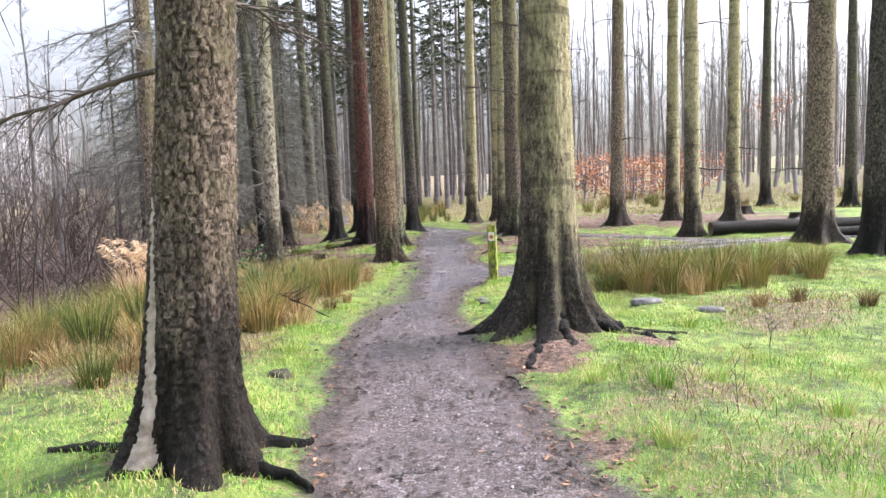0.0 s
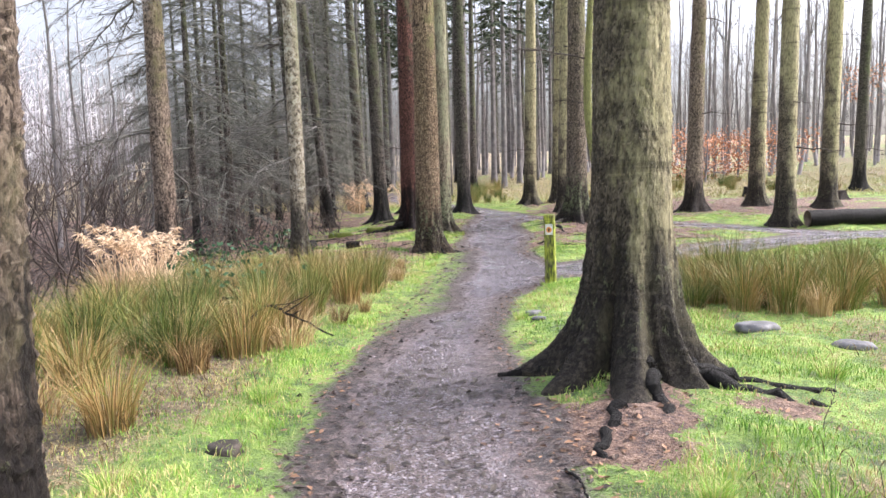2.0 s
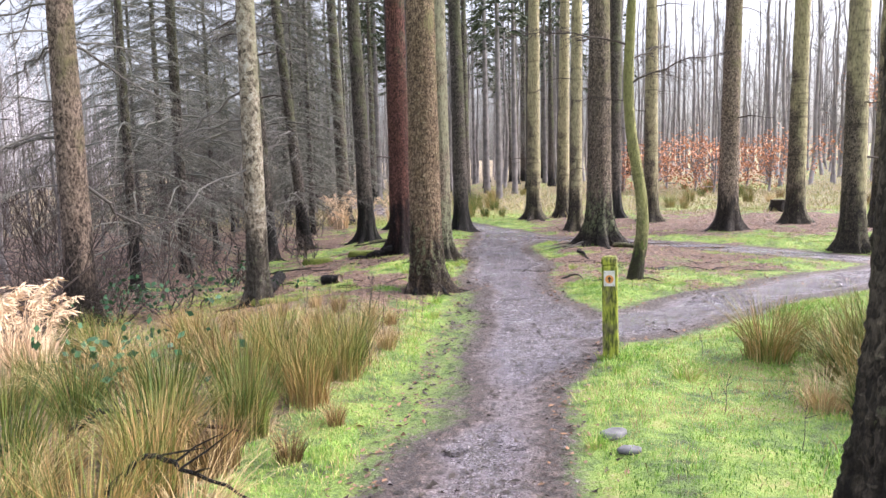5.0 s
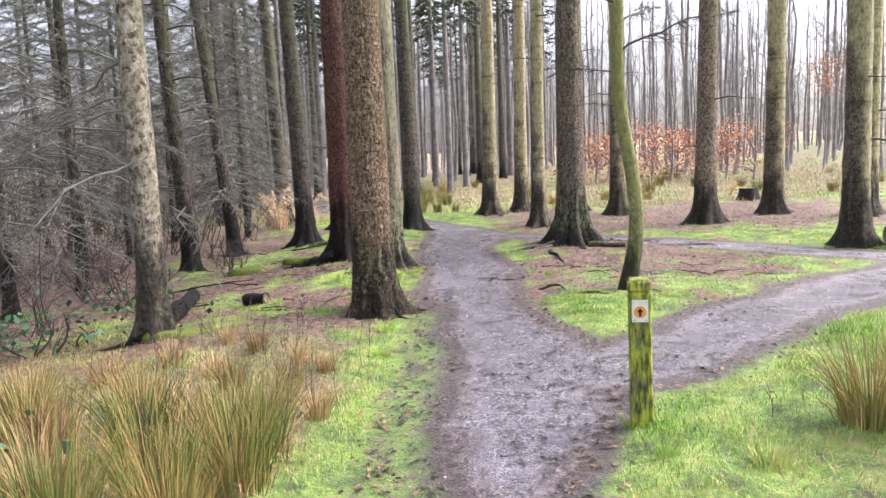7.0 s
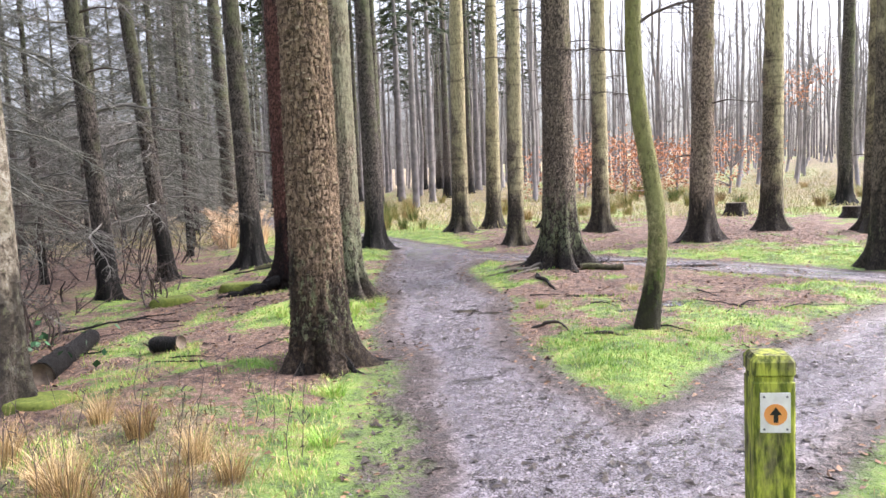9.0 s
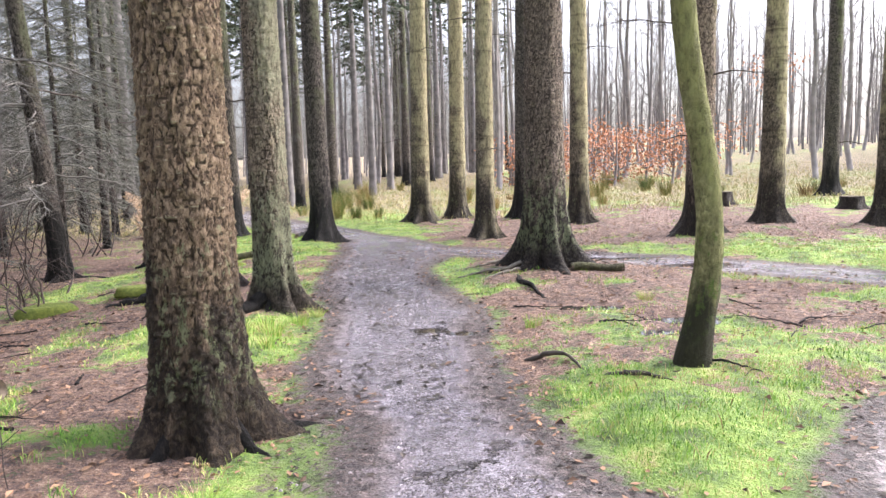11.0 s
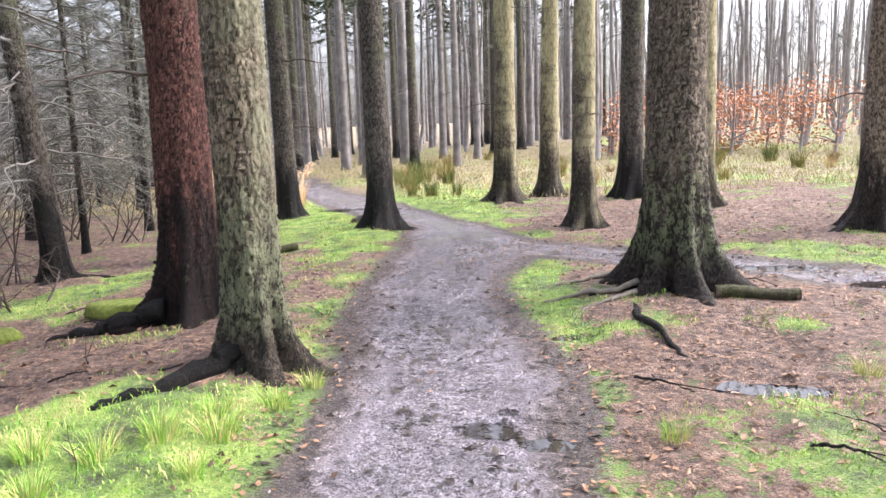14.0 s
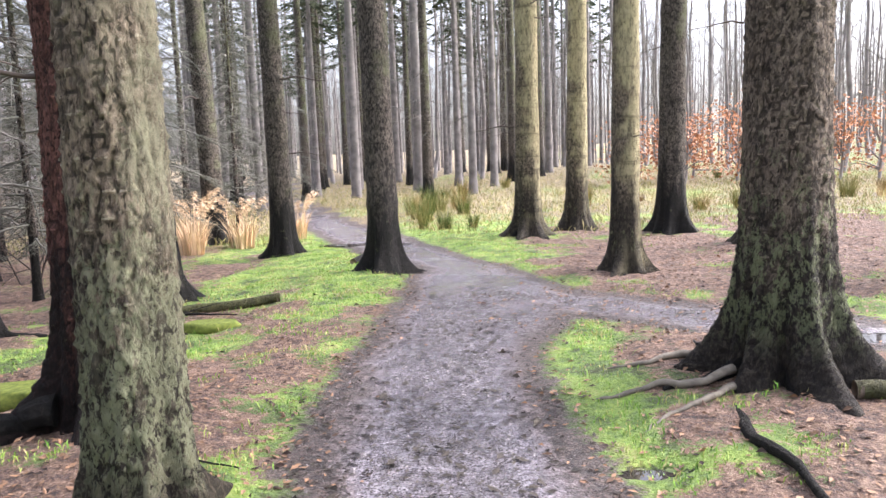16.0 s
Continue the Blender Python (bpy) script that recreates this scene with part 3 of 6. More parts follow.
# ---- trees ----
def trunk_mesh(name, r, top, seed, segs=28, rings=56, flare=0.25, lobes=5, lean=(0, 0), bend=0.0, rough=0.012, whorl=0.0, decay=None, swell=0.0, scales=0.0):
    """A tapering trunk with buttress lobes; with scales, loose bark plates of about that height stand out on its lower part."""
    rng = np.random.default_rng(seed)
    u = np.linspace(0, 1, rings)
    z = -0.25 + (top + 0.25) * u ** 1.9
    if scales:
        low = int(rings * 0.8)
        z = np.concatenate([np.linspace(-0.25, 4.0, low, endpoint=False), 4.0 + (top - 4.0) * np.linspace(0, 1, rings - low) ** 1.3])
    th = np.linspace(0, 2 * np.pi, segs, endpoint=False)
    Z, TH = np.meshgrid(z, th, indexing="ij")
    amp = rng.uniform(0.5, 1.25, lobes)
    lobe = np.zeros(segs)
    for k in range(lobes):
        c = 2 * np.pi * (k + rng.uniform(-0.22, 0.22)) / lobes
        dd = np.angle(np.exp(1j * (th - c)))
        lobe = np.maximum(lobe, amp[k] * np.exp(-(dd / 0.27) ** 2))
    zz = np.maximum(Z, 0.0)
    R = r * (1 - 0.80 * (zz / top) ** 1.1) + r * 0.12 * np.exp(-zz / 0.6)
    R = R + flare * (0.22 + 1.05 * lobe[None, :]) * np.exp(-np.maximum(Z + 0.04, 0) / (decay or (0.10 + 0.34 * r)))
    R = R + swell * np.exp(-zz / 0.9)
    R = R + r * 0.20 * (lobe[None, :] - 0.4) * np.exp(-zz / 0.45)
    R = R + rough * (fractal(TH * 2.2 + 10, Z * 1.6, 1.0, seed % 97, 3) - 0.5) * 2
    R = R + r * 0.13 * np.cos(TH * (lobes * 2 + 1) + seed + 0.8 * np.sin(Z * 5)) * np.exp(-zz / 0.38) * (segs > 20)
    cells = fractal(np.cos(TH) * 5 + 20, np.sin(TH) * 5 + Z * 9, 1.0, seed % 89 + 3, 2)
    R = R + rough * 0.8 * (cells - 0.5)
    if whorl:
        R = R + whorl * np.exp(-(((Z + 0.1 * rng.uniform()) % 0.42 - 0.2) / 0.04) ** 2) * (0.6 + 0.8 * fractal(TH * 1.3, Z * 3, 1.0, seed % 31, 2))
    if scales:
        around = max(8, int(round(2 * np.pi * r / (scales * 1.25))))
        gap, tone, lip = bark_cells(TH / (2 * np.pi) * around, Z / scales, around, seed)
        ease = 1 - smooth(Z, 3.2, 4.0)
        R = R + ease * scales * (0.22 * lip * (0.4 + tone) - 0.24 * gap + 0.10 * tone)
    cx = lean[0] * Z + bend * np.sin(Z * 0.9) * 0.5
    cy = lean[1] * Z
    b = Buf()
    V = np.stack([cx + R * np.cos(TH), cy + R * np.sin(TH), Z], -1)
    i, j = np.meshgrid(np.arange(rings - 1), np.arange(segs), indexing="ij")
    j2 = (j + 1) % segs
    b.put(V, np.stack([i * segs + j, i * segs + j2, (i + 1) * segs + j2, (i + 1) * segs + j], -1))
    me = b.mesh(name)
    if scales:
        col = me.attributes.new("plate", "FLOAT_COLOR", "POINT")
        col.data.foreach_set("color", np.stack([gap, tone * ease, lip * ease, ease], -1).astype(np.float32).ravel())
    return me


def bark_cells(u, v, around, seed):
    """Loose bark plates on a jittered grid: the gap between plates, a tone for each, and its curled lower lip."""
    u = u + 0.35 * (fractal(u, v, 0.7, seed % 53, 2) - 0.5) * 2
    v = v + 0.5 * (fractal(u, v, 0.6, seed % 47 + 5, 2) - 0.5) * 2
    i0, j0 = np.floor(u).astype(np.int64), np.floor(v).astype(np.int64)
    f1, f2 = np.full(u.shape, 9.0), np.full(u.shape, 9.0)
    tone, below = np.zeros(u.shape), np.zeros(u.shape)
    for di in (-1, 0, 1):
        for dj in (-1, 0, 1):
            i, j = i0 + di, j0 + dj
            k = i % around
            px, py = i + 0.1 + 0.8 * hash2(k, j, seed), j + 0.1 + 0.8 * hash2(k, j, seed + 1)
            d = np.hypot(u - px, v - py)
            near = d < f1
            f2 = np.where(near, f1, np.minimum(f2, d))
            tone = np.where(near, hash2(k, j, seed + 2), tone)
            below = np.where(near, py - v, below)
            f1 = np.where(near, d, f1)
    gap = 1 - smooth(f2 - f1, 0.03, 0.22)
    lip = smooth(below, 0.05, 0.45) * (1 - gap) * (tone > 0.35)
    return gap, tone, lip


def root_mesh(name, length, thick, seed):
    rng = np.random.default_rng(seed)
    k = 12
    t = np.linspace(0, 1, k)
    side = np.cumsum(rng.normal(0, 0.035, k)) * length
    pts = np.stack([t * length, side, 0.16 * np.exp(-t * 4.5) - 0.055 - 0.03 * t + 0.014 * np.sin(t * 9 + seed)], -1)
    b = Buf()
    b.tube(pts, thick * (1 - 0.72 * t) * (1 + 0.12 * rng.normal(size=k)), 9)
    return b.mesh(name)


def branch_mesh(name, length, seed, droop=0.25, twigs=26, thick=0.018, fine=3):
    """A bare dead bough along x with side twigs and finer twigs on them."""
    rng = np.random.default_rng(seed)
    b = Buf()
    k = 9
    t = np.linspace(0, 1, k)
    pts = np.stack([t * length, np.cumsum(rng.normal(0, 0.03, k)) * length, -droop * length * t ** 1.6 + np.cumsum(rng.normal(0, 0.02, k)) * length], -1)
    b.tube(pts, thick * (1 - 0.85 * t), 5)
    for _ in range(twigs):
        s = rng.uniform(0.12, 0.98)
        p = np.array([np.interp(s, t, pts[:, c]) for c in range(3)])
        ll = length * rng.uniform(0.12, 0.42) * (1.15 - s)
        sg = rng.choice((-1, 1))
        d = np.array([rng.uniform(0.5, 1.0), sg * rng.uniform(0.5, 1.0), rng.uniform(-0.75, 0.15)])
        d /= np.linalg.norm(d)
        tt = np.linspace(0, 1, 4)[:, None]
        tw = p + d * ll * tt + np.array([0, 0, -0.18 * ll]) * tt ** 2 + rng.normal(0, 0.015, (4, 3)) * tt
        b.tube(tw, thick * 0.33 * (1 - 0.8 * tt[:, 0]), 3, False)
        for _ in range(fine):
            q = tw[rng.integers(1, 4)]
            e = d + rng.normal(0, 0.6, 3)
            e /= np.linalg.norm(e)
            b.tube(np.stack([q, q + e * ll * rng.uniform(0.2, 0.5)]), [thick * 0.16, thick * 0.07], 3, False)
    return b.mesh(name)


def crown_mesh(name, base, top, spread_r, seed, boughs=42, per=34):
    """A conifer crown: tiers of drooping boughs, each a spray of narrow needle shoots."""
    rng = np.random.default_rng(seed)
    b = Buf()
    for k in range(boughs):
        u = (k + rng.uniform()) / boughs
        z = base + (top - base) * u
        L = spread_r * (1 - 0.85 * u) * rng.uniform(0.6, 1.1)
        a = rng.uniform(0, 2 * np.pi)
        out = np.array([np.cos(a), np.sin(a), 0])
        lat = np.array([-np.sin(a), np.cos(a), 0])
        t = np.linspace(0, 1, 5)
        spine = np.array([0, 0, z]) + out * L * t[:, None] + np.array([0, 0, -0.28 * L]) * (t ** 1.5)[:, None]
        b.tube(spine, 0.03 * (1 - 0.8 * t), 3, False)
        s = rng.uniform(0.15, 1.0, per)
        p = np.stack([np.interp(s, t, spine[:, c]) for c in range(3)], -1)
        sg = rng.choice((-1.0, 1.0), per)
        d = out[None] * rng.uniform(0.3, 0.9, per)[:, None] + lat[None] * (sg * rng.uniform(0.5, 1.0, per))[:, None]
        d[:, 2] -= rng.uniform(0.1, 0.6, per)
        d /= np.linalg.norm(d, axis=1)[:, None]
        ll = L * rng.uniform(0.12, 0.34, per) * (1.2 - s)
        w = np.cross(d, rng.normal(size=(per, 3)))
        w /= np.linalg.norm(w, axis=1)[:, None]
        w *= (0.035 + 0.10 * ll)[:, None]
        e = p + d * ll[:, None]
        m = p + d * (ll * 0.45)[:, None]
        V = np.stack([p, m + w, e, m - w], 1)
        b.put(V, np.arange(per * 4).reshape(-1, 4))
    return b.mesh(name, False)


CROWNS = [crown_mesh("crown", 9.0 + k, 19.0 + k, 2.3, 300 + k) for k in range(3)]
BOUGHS = [branch_mesh("branch", 1.0, 500 + k, (0.12, 0.3, 0.5, 0.2)[k], 44, 0.011, 5) for k in range(4)]
GREY = [branch_mesh("branch", 1.0, 520 + k, (0.15, 0.32, 0.5, 0.24)[k], 42, 0.010, 4) for k in range(4)]
STUBS = [branch_mesh("dead_branch", 1.0, 540 + k, 0.15, 5, 0.02, 1) for k in range(3)]
ROOTS = [root_mesh("root", 1.0, 0.10, 560 + k) for k in range(4)]


def conifer(x, y, r, material, seed, label, lean=(0, 0), flare=None, lobes=5, roots=4, root_len=(0.35, 0.65), stubs=4, boughs=0,
            bough_len=(0.9, 1.8), bough_z=(1.5, 6.0), face=None, top=19.0, segs=28, rings=60, whorl=0.0, crown=True, sunk=0.0, scar=None, decay=None, swell=0.0, scales=0.0, group="tall conifers along the footpath"):
    rng = np.random.default_rng(seed)
    tree = thing("conifer_tree", label, "tree", group)
    tree.matrix_world = pose(x, y, ground_at(x, y) - sunk)
    fl = r * 1.0 if flare is None else flare
    me = trunk_mesh("trunk", r, top, seed, segs, rings, fl, lobes, lean, 0.0, 0.05 * r, whorl, decay, swell, scales)
    me.materials.append(material)
    if scar is not None:
        me.materials.append(M_scar)
        for f in me.polygons:
            c = f.center
            off = abs((math.degrees(math.atan2(c.y, c.x)) - scar[0] + 180) % 360 - 180)
            reach = scar[1] * (1 - 0.55 * c.z / scar[2]) * (0.75 + 0.5 * float(lattice(np.array([c.z * 9.0]), np.array([3.0]), 8)[0]))
            if 0.05 < c.z < scar[2] and off < reach:
                f.material_index = 1
    part("trunk", me, material, tree)
    a0 = rng.uniform(0, 6.28)
    for k in range(roots):
        a = a0 + 2 * np.pi * (k + rng.uniform(-0.25, 0.25)) / roots
        ro = part("root", ROOTS[int(rng.integers(4))], M_bark_dark, tree)
        L = rng.uniform(*root_len)
        sc = r / 0.24
        ro.matrix_local = Matrix.Translation((math.cos(a) * r * 0.9, math.sin(a) * r * 0.9, 0.0)) @ Matrix.Rotation(a, 4, "Z") @ Matrix.Diagonal((L, L * 0.9, 0.9 * sc, 1))
    for k in range(stubs):
        z = rng.uniform(1.6, 8.0)
        a = rng.uniform(0, 6.28)
        L = rng.uniform(0.25, 1.1)
        br = part("dead_branch", STUBS[int(rng.integers(3))], M_twig, tree)
        br.matrix_local = Matrix.Translation((lean[0] * z + math.cos(a) * r * 0.7, lean[1] * z + math.sin(a) * r * 0.7, z)) @ Matrix.Rotation(a, 4, "Z") @ Matrix.Diagonal((L, L, L, 1))
    for k in range(boughs):
        z = rng.uniform(*bough_z)
        a = rng.uniform(0, 6.28) if face is None else radians(rng.normal(face, 55))
        L = rng.uniform(*bough_len)
        br = part("branch", GREY[int(rng.integers(4))], M_twig_grey, tree) if r < 0.2 else part("branch", BOUGHS[int(rng.integers(4))], M_twig, tree)
        br.matrix_local = Matrix.Translation((lean[0] * z + math.cos(a) * r * 0.6, lean[1] * z + math.sin(a) * r * 0.6, z)) @ Matrix.Rotation(a, 4, "Z") @ Matrix.Rotation(rng.uniform(-0.2, 0.25), 4, "Y") @ Matrix.Diagonal((L, L, L, 1))
    if crown:
        c = part("crown", CROWNS[seed % 3], M_needle, tree)
        c.matrix_local = Matrix.Translation((lean[0] * 14, lean[1] * 14, 0)) @ Matrix.Rotation(rng.uniform(0, 6.28), 4, "Z")
    return tree


B1 = "tall conifer with flaking grey-brown bark and dark foot"
OL = "tall conifer with olive lichen on banded bark and dark foot"
# near trees beside the path
conifer(-0.42, -0.20, 0.20, M_bark, 11, "stout conifer trunk with flaking brown bark at the grassy path edge", lean=(0.082, 0), flare=0.2, lobes=6, roots=5, root_len=(0.5, 0.85), stubs=0, segs=150, rings=330, decay=0.22, swell=0.075, scales=0.042, scar=(-107, 10, 1.4), boughs=4, face=180, bough_z=(1.9, 3.0))
conifer(1.66, 3.22, 0.262, M_bark_olive, 12, "big conifer with olive upper bark and broad black buttress roots", flare=0.44, lobes=8, roots=8, root_len=(0.45, 0.7), stubs=2, segs=140, rings=300, decay=0.30, scales=0.03)
conifer(-1.36, 11.05, 0.222, M_bark_foot, 13, "stout conifer with scaly brown bark and lichen at its foot", flare=0.22, stubs=2, segs=150, rings=330, scales=0.045)
conifer(-2.80, 15.8, 0.23, M_bark_red, 14, "conifer with dark reddish bark and a mossy surface root", flare=0.28, stubs=2, segs=100, rings=240, scales=0.04)
conifer(-1.70, 14.36, 0.18, M_bark_crust, 15, "conifer with scaly bark thickly crusted by pale green lichen", flare=0.22, stubs=1, segs=120, rings=280, scales=0.042)
conifer(1.28, 16.45, 0.25, M_bark_isle, 16, "thick conifer on the grassy island with lichen-crusted spreading roots", flare=0.30, lobes=8, roots=7, root_len=(0.45, 0.8), stubs=4, segs=110, rings=260, decay=0.24, scales=0.04)
# trees round the junction and beyond it
for x, y, r, m, s, lb, ln in (
    (-2.35, 21.6, 0.21, M_bark_dark, 21, B1, (-0.012, 0)),
    (-0.47, 25.6, 0.235, M_bark_olive, 22, OL, (0.012, 0)),
    (0.85, 21.3, 0.18, M_bark_olive, 23, OL, (0.012, 0)),
    (0.5, 27.0, 0.22, M_bark_olive, 24, OL, (0.015, 0)),
    (2.15, 25.6, 0.25, M_bark_dark, 25, B1, (0.01, 0)),
    (3.1, 23.4, 0.21, M_bark_olive, 26, OL, (0.0, 0)),
    (4.6, 20.2, 0.24, M_bark, 27, B1, (0.015, 0)),
    (6.7, 21.9, 0.24, M_bark_olive, 28, OL, (0.01, 0)),
    (5.98, 15.95, 0.215, M_bark_olive, 29, OL, (0.0, 0)),
    (8.4, 20.8, 0.23, M_bark_olive, 30, OL, (0.01, 0)),
    (12.6, 30.5, 0.24, M_bark_dark, 31, B1, (0.01, 0)),
    (7.75, 12.4, 0.31, M_bark, 32, "massive conifer with bare brown bark beside the fallen log", (0.015, 0)),
    (7.7, 9.7, 0.25, M_bark_dark, 33, B1, (0.02, 0)),
    (-4.65, 19.8, 0.21, M_bark_dark, 34, B1, (-0.03, 0)),
    (-5.0, 24.8, 0.22, M_bark_dark, 35, B1, (-0.01, 0)),
    (-7.7, 27.7, 0.25, M_bark_dark, 36, B1, (-0.03, 0)),
    (15.0, 27.5, 0.24, M_bark_dark, 37, B1, (0.0, 0)),
):
    conifer(x, y, r, m, s, lb, lean=ln, flare=r * 1.35, lobes=7, stubs=5, segs=28, rings=70, whorl=0.012, root_len=(0.3, 0.55))
# dark spruces on the boggy side, hung with dead boughs
conifer(-3.48, 10.15, 0.138, M_bark_pale, 41, "slim conifer with pale mottled bark and mossy foot", flare=0.1, roots=3, stubs=3, boughs=16, face=190, segs=36, rings=90, bough_z=(1.6, 7), bough_len=(0.8, 2.0))
conifer(-5.5, 9.3, 0.18, M_bark, 42, "slim conifer hung with bare dead boughs", flare=0.1, roots=3, stubs=2, boughs=22, face=180, rings=70, bough_len=(1.0, 2.6))
conifer(-5.9, 16.3, 0.15, M_bark_dark, 43, "dark slim conifer hung with bare dead boughs", lean=(-0.05, 0), flare=0.1, roots=3, boughs=26, bough_len=(1.0, 2.6), bough_z=(1.2, 7))
conifer(-5.85, 18.4, 0.14, M_bark_dark, 44, "leaning dark conifer hung with bare dead boughs", lean=(-0.09, 0), flare=0.1, roots=3, boughs=30, bough_len=(1.0, 2.6), bough_z=(1.0, 7))

# curved mossy sapling on the island
sap = thing("birch_sapling", "slender curved sapling with green mossy bark on the island", "tree")
sap.matrix_world = pose(1.57, 12.05, ground_at(1.57, 12.05))
sb = Buf()
sz = np.linspace(-0.15, 7.0, 46)
sx = np.interp(sz, [-0.2, 0.0, 0.27, 0.62, 0.97, 1.3, 1.68, 2.1, 2.6, 3.2, 7.0], [-0.05, -0.01, 0.08, 0.14, 0.155, 0.11, 0.03, -0.05, -0.09, -0.08, 0.1])
sx = np.convolve(np.pad(sx, 3, mode="edge"), np.ones(7) / 7, mode="valid")
sb.tube(np.stack([sx, 0.02 * np.sin(sz), sz], -1), np.interp(sz, [-0.2, 0, 0.25, 1.0, 3, 7], [0.15, 0.125, 0.10, 0.085, 0.075, 0.03]) * (1 + 0.03 * np.sin(sz * 17)), 20)
part("trunk", sb.mesh("trunk"), M_sapling, sap)
for z, a, L in ((2.75, 10, 1.5), (2.6, 150, 0.9), (3.4, 200, 1.6), (3.1, 60, 1.2), (4.2, 300, 1.5), (4.8, 120, 1.4), (2.2, 170, 0.5)):
    br = part("branch", BOUGHS[int(z * 10) % 4], M_twig, sap)
    br.matrix_local = Matrix.Translation((float(np.interp(z, sz, sx)), 0, z)) @ Matrix.Rotation(radians(a), 4, "Z") @ Matrix.Rotation(-0.5, 4, "Y") @ Matrix.Diagonal((L, L, L, 1))


# ---- woods in the distance ----
def far_conifer(seed):
    t = thing("conifer_tree", "distant straight conifer with bare lower trunk in grey light", "tree", "distant conifers")
    r = 0.17 + 0.06 * (seed % 3) / 2
    part("trunk", trunk_mesh("trunk", r, 20, seed, 10, 16, 0.16, 4, (0, 0), 0.0, 0.01), M_bark_far if seed % 5 < 3 else M_bark_dark, t)
    b = Buf()
    rng = np.random.default_rng(seed)
    for _ in range(34):
        z, a, L = rng.uniform(2.5, 10), rng.uniform(0, 6.28), rng.uniform(0.5, 1.6)
        tt = np.linspace(0, 1, 4)
        p = np.stack([np.cos(a) * L * tt, np.sin(a) * L * tt, z - 0.3 * L * tt ** 2 + rng.normal(0, 0.03, 4)], -1)
        b.tube(p, 0.018 * (1 - 0.8 * tt), 3, False)
        for _ in range(4):
            q = p[rng.integers(1, 4)]
            b.tube(np.stack([q, q + rng.normal(0, 0.22, 3) + (0, 0, -0.12)]), [0.008, 0.003], 3, False)
    tagged(part("bough_tangle", b.mesh("bough_tangle"), M_twig_grey, t), kind="stuff")
    part("crown", CROWNS[seed % 3], M_needle, t)
    return t


def bare_tree(seed, height_m=15.0):
    """A slim leafless broadleaf: forked limbs and fine twigs."""
    rng = np.random.default_rng(seed)
    t = thing("bare_tree", "slim leafless grey broadleaf tree with upswept twigs", "tree", "distant leafless trees")
    trunk, twig = Buf(), Buf()
    k = 10
    u = np.linspace(0, 1, k)
    pts = np.stack([np.cumsum(rng.normal(0, 0.10, k)), np.cumsum(rng.normal(0, 0.10, k)), -0.2 + u * height_m], -1)
    pts[0, :2] = 0
    trunk.tube(pts, (0.10 + 0.04 * rng.uniform()) * (1 - 0.9 * u) + 0.01, 7)
    for _ in range(22):
        s = rng.uniform(0.18, 0.97)
        p = np.array([np.interp(s, u, pts[:, c]) for c in range(3)])
        a, L = rng.uniform(0, 6.28), rng.uniform(1.0, 3.4) * (1.15 - s)
        tt = np.linspace(0, 1, 5)
        rise = rng.uniform(0.5, 1.1)
        q = p + np.stack([np.cos(a) * L * 0.6 * tt, np.sin(a) * L * 0.6 * tt, rise * L * tt ** 1.3], -1)
        twig.tube(q, 0.03 * (1.1 - s) * (1 - 0.85 * tt) + 0.003, 3, False)
        for _ in range(9):
            o = q[rng.integers(1, 5)]
            d = rng.normal(0, 0.35, 3) + (0, 0, 0.35)
            twig.tube(np.stack([o, o + d * L * 0.6]), [0.010, 0.003], 3, False)
    part("trunk", trunk.mesh("trunk"), M_bark_beech, t)
    tagged(part("twig_spray", twig.mesh("twig_spray"), M_twig_grey, t), kind="stuff")
    return t


CON = [far_conifer(700 + k) for k in range(5)]
BARE = [bare_tree(720 + k, 13 + k) for k in range(6)]


taken, planted = [], set()


def plant(src, x, y, s, a):
    m = pose(x, y, ground_at(x, y) - 0.05, 0, 0, a)
    if src.name in planted:
        ob = copy_thing(src, m)
        ob.scale = (s, s, s)
    else:
        src.matrix_world = m
        src.scale = (s, s, s)
        planted.add(src.name)


wood = np.random.default_rng(77)


def free(x, y, gap):
    if path_depth(np.array([x]), np.array([y]))[0] > -0.6:
        return False
    for p, q in taken:
        if (p - x) ** 2 + (q - y) ** 2 < gap * gap:
            return False
    taken.append((x, y))
    return True


# conifer stand ahead and along the boggy side
count = 0
while count < 100:
    x, y = wood.uniform(-34, 8), wood.uniform(30, 86)
    if x > -6 + (y - 30) * 0.27 or x < -0.36 * (y + 4) or (x > -7 and y < 34) or not free(x, y, 1.9):
        continue
    plant(CON[count % 5], x, y, wood.uniform(0.85, 1.15), wood.uniform(0, 360))
    count += 1
# leafless wood ahead and on the far side of the clearing
count = 0
while count < 230:
    x, y = wood.uniform(-14, 62), wood.uniform(40, 92)
    if (x < 2 and y < 52) or not free(x, y, 1.3):
        continue
    plant(BARE[count % 6], x, y, wood.uniform(0.8, 1.25), wood.uniform(0, 360))
    count += 1
# young leafless growth in the bog
count = 0
while count < 85:
    x, y = wood.uniform(-46, -7.5), wood.uniform(6, 60)
    if x > -0.36 * (y + 4) - 2 or x < -1.25 * (y + 4) or not free(x, y, 1.0):
        continue
    plant(BARE[count % 6], x, y, wood.uniform(0.32, 0.55), wood.uniform(0, 360))
    count += 1
count = 0
while count < 45:
    x, y = wood.uniform(-105, -44), wood.uniform(10, 95)
    if not free(x, y, 3.0):
        continue
    plant(BARE[count % 6], x, y, wood.uniform(0.6, 1.0), wood.uniform(0, 360))
    count += 1

# spruces deeper in the bog, a dim lattice of drooping dead boughs
M_spray = plain("dead_spray", (0.085, 0.088, 0.075), (0.25, 0.25, 0.215), 3.0, 0.85)


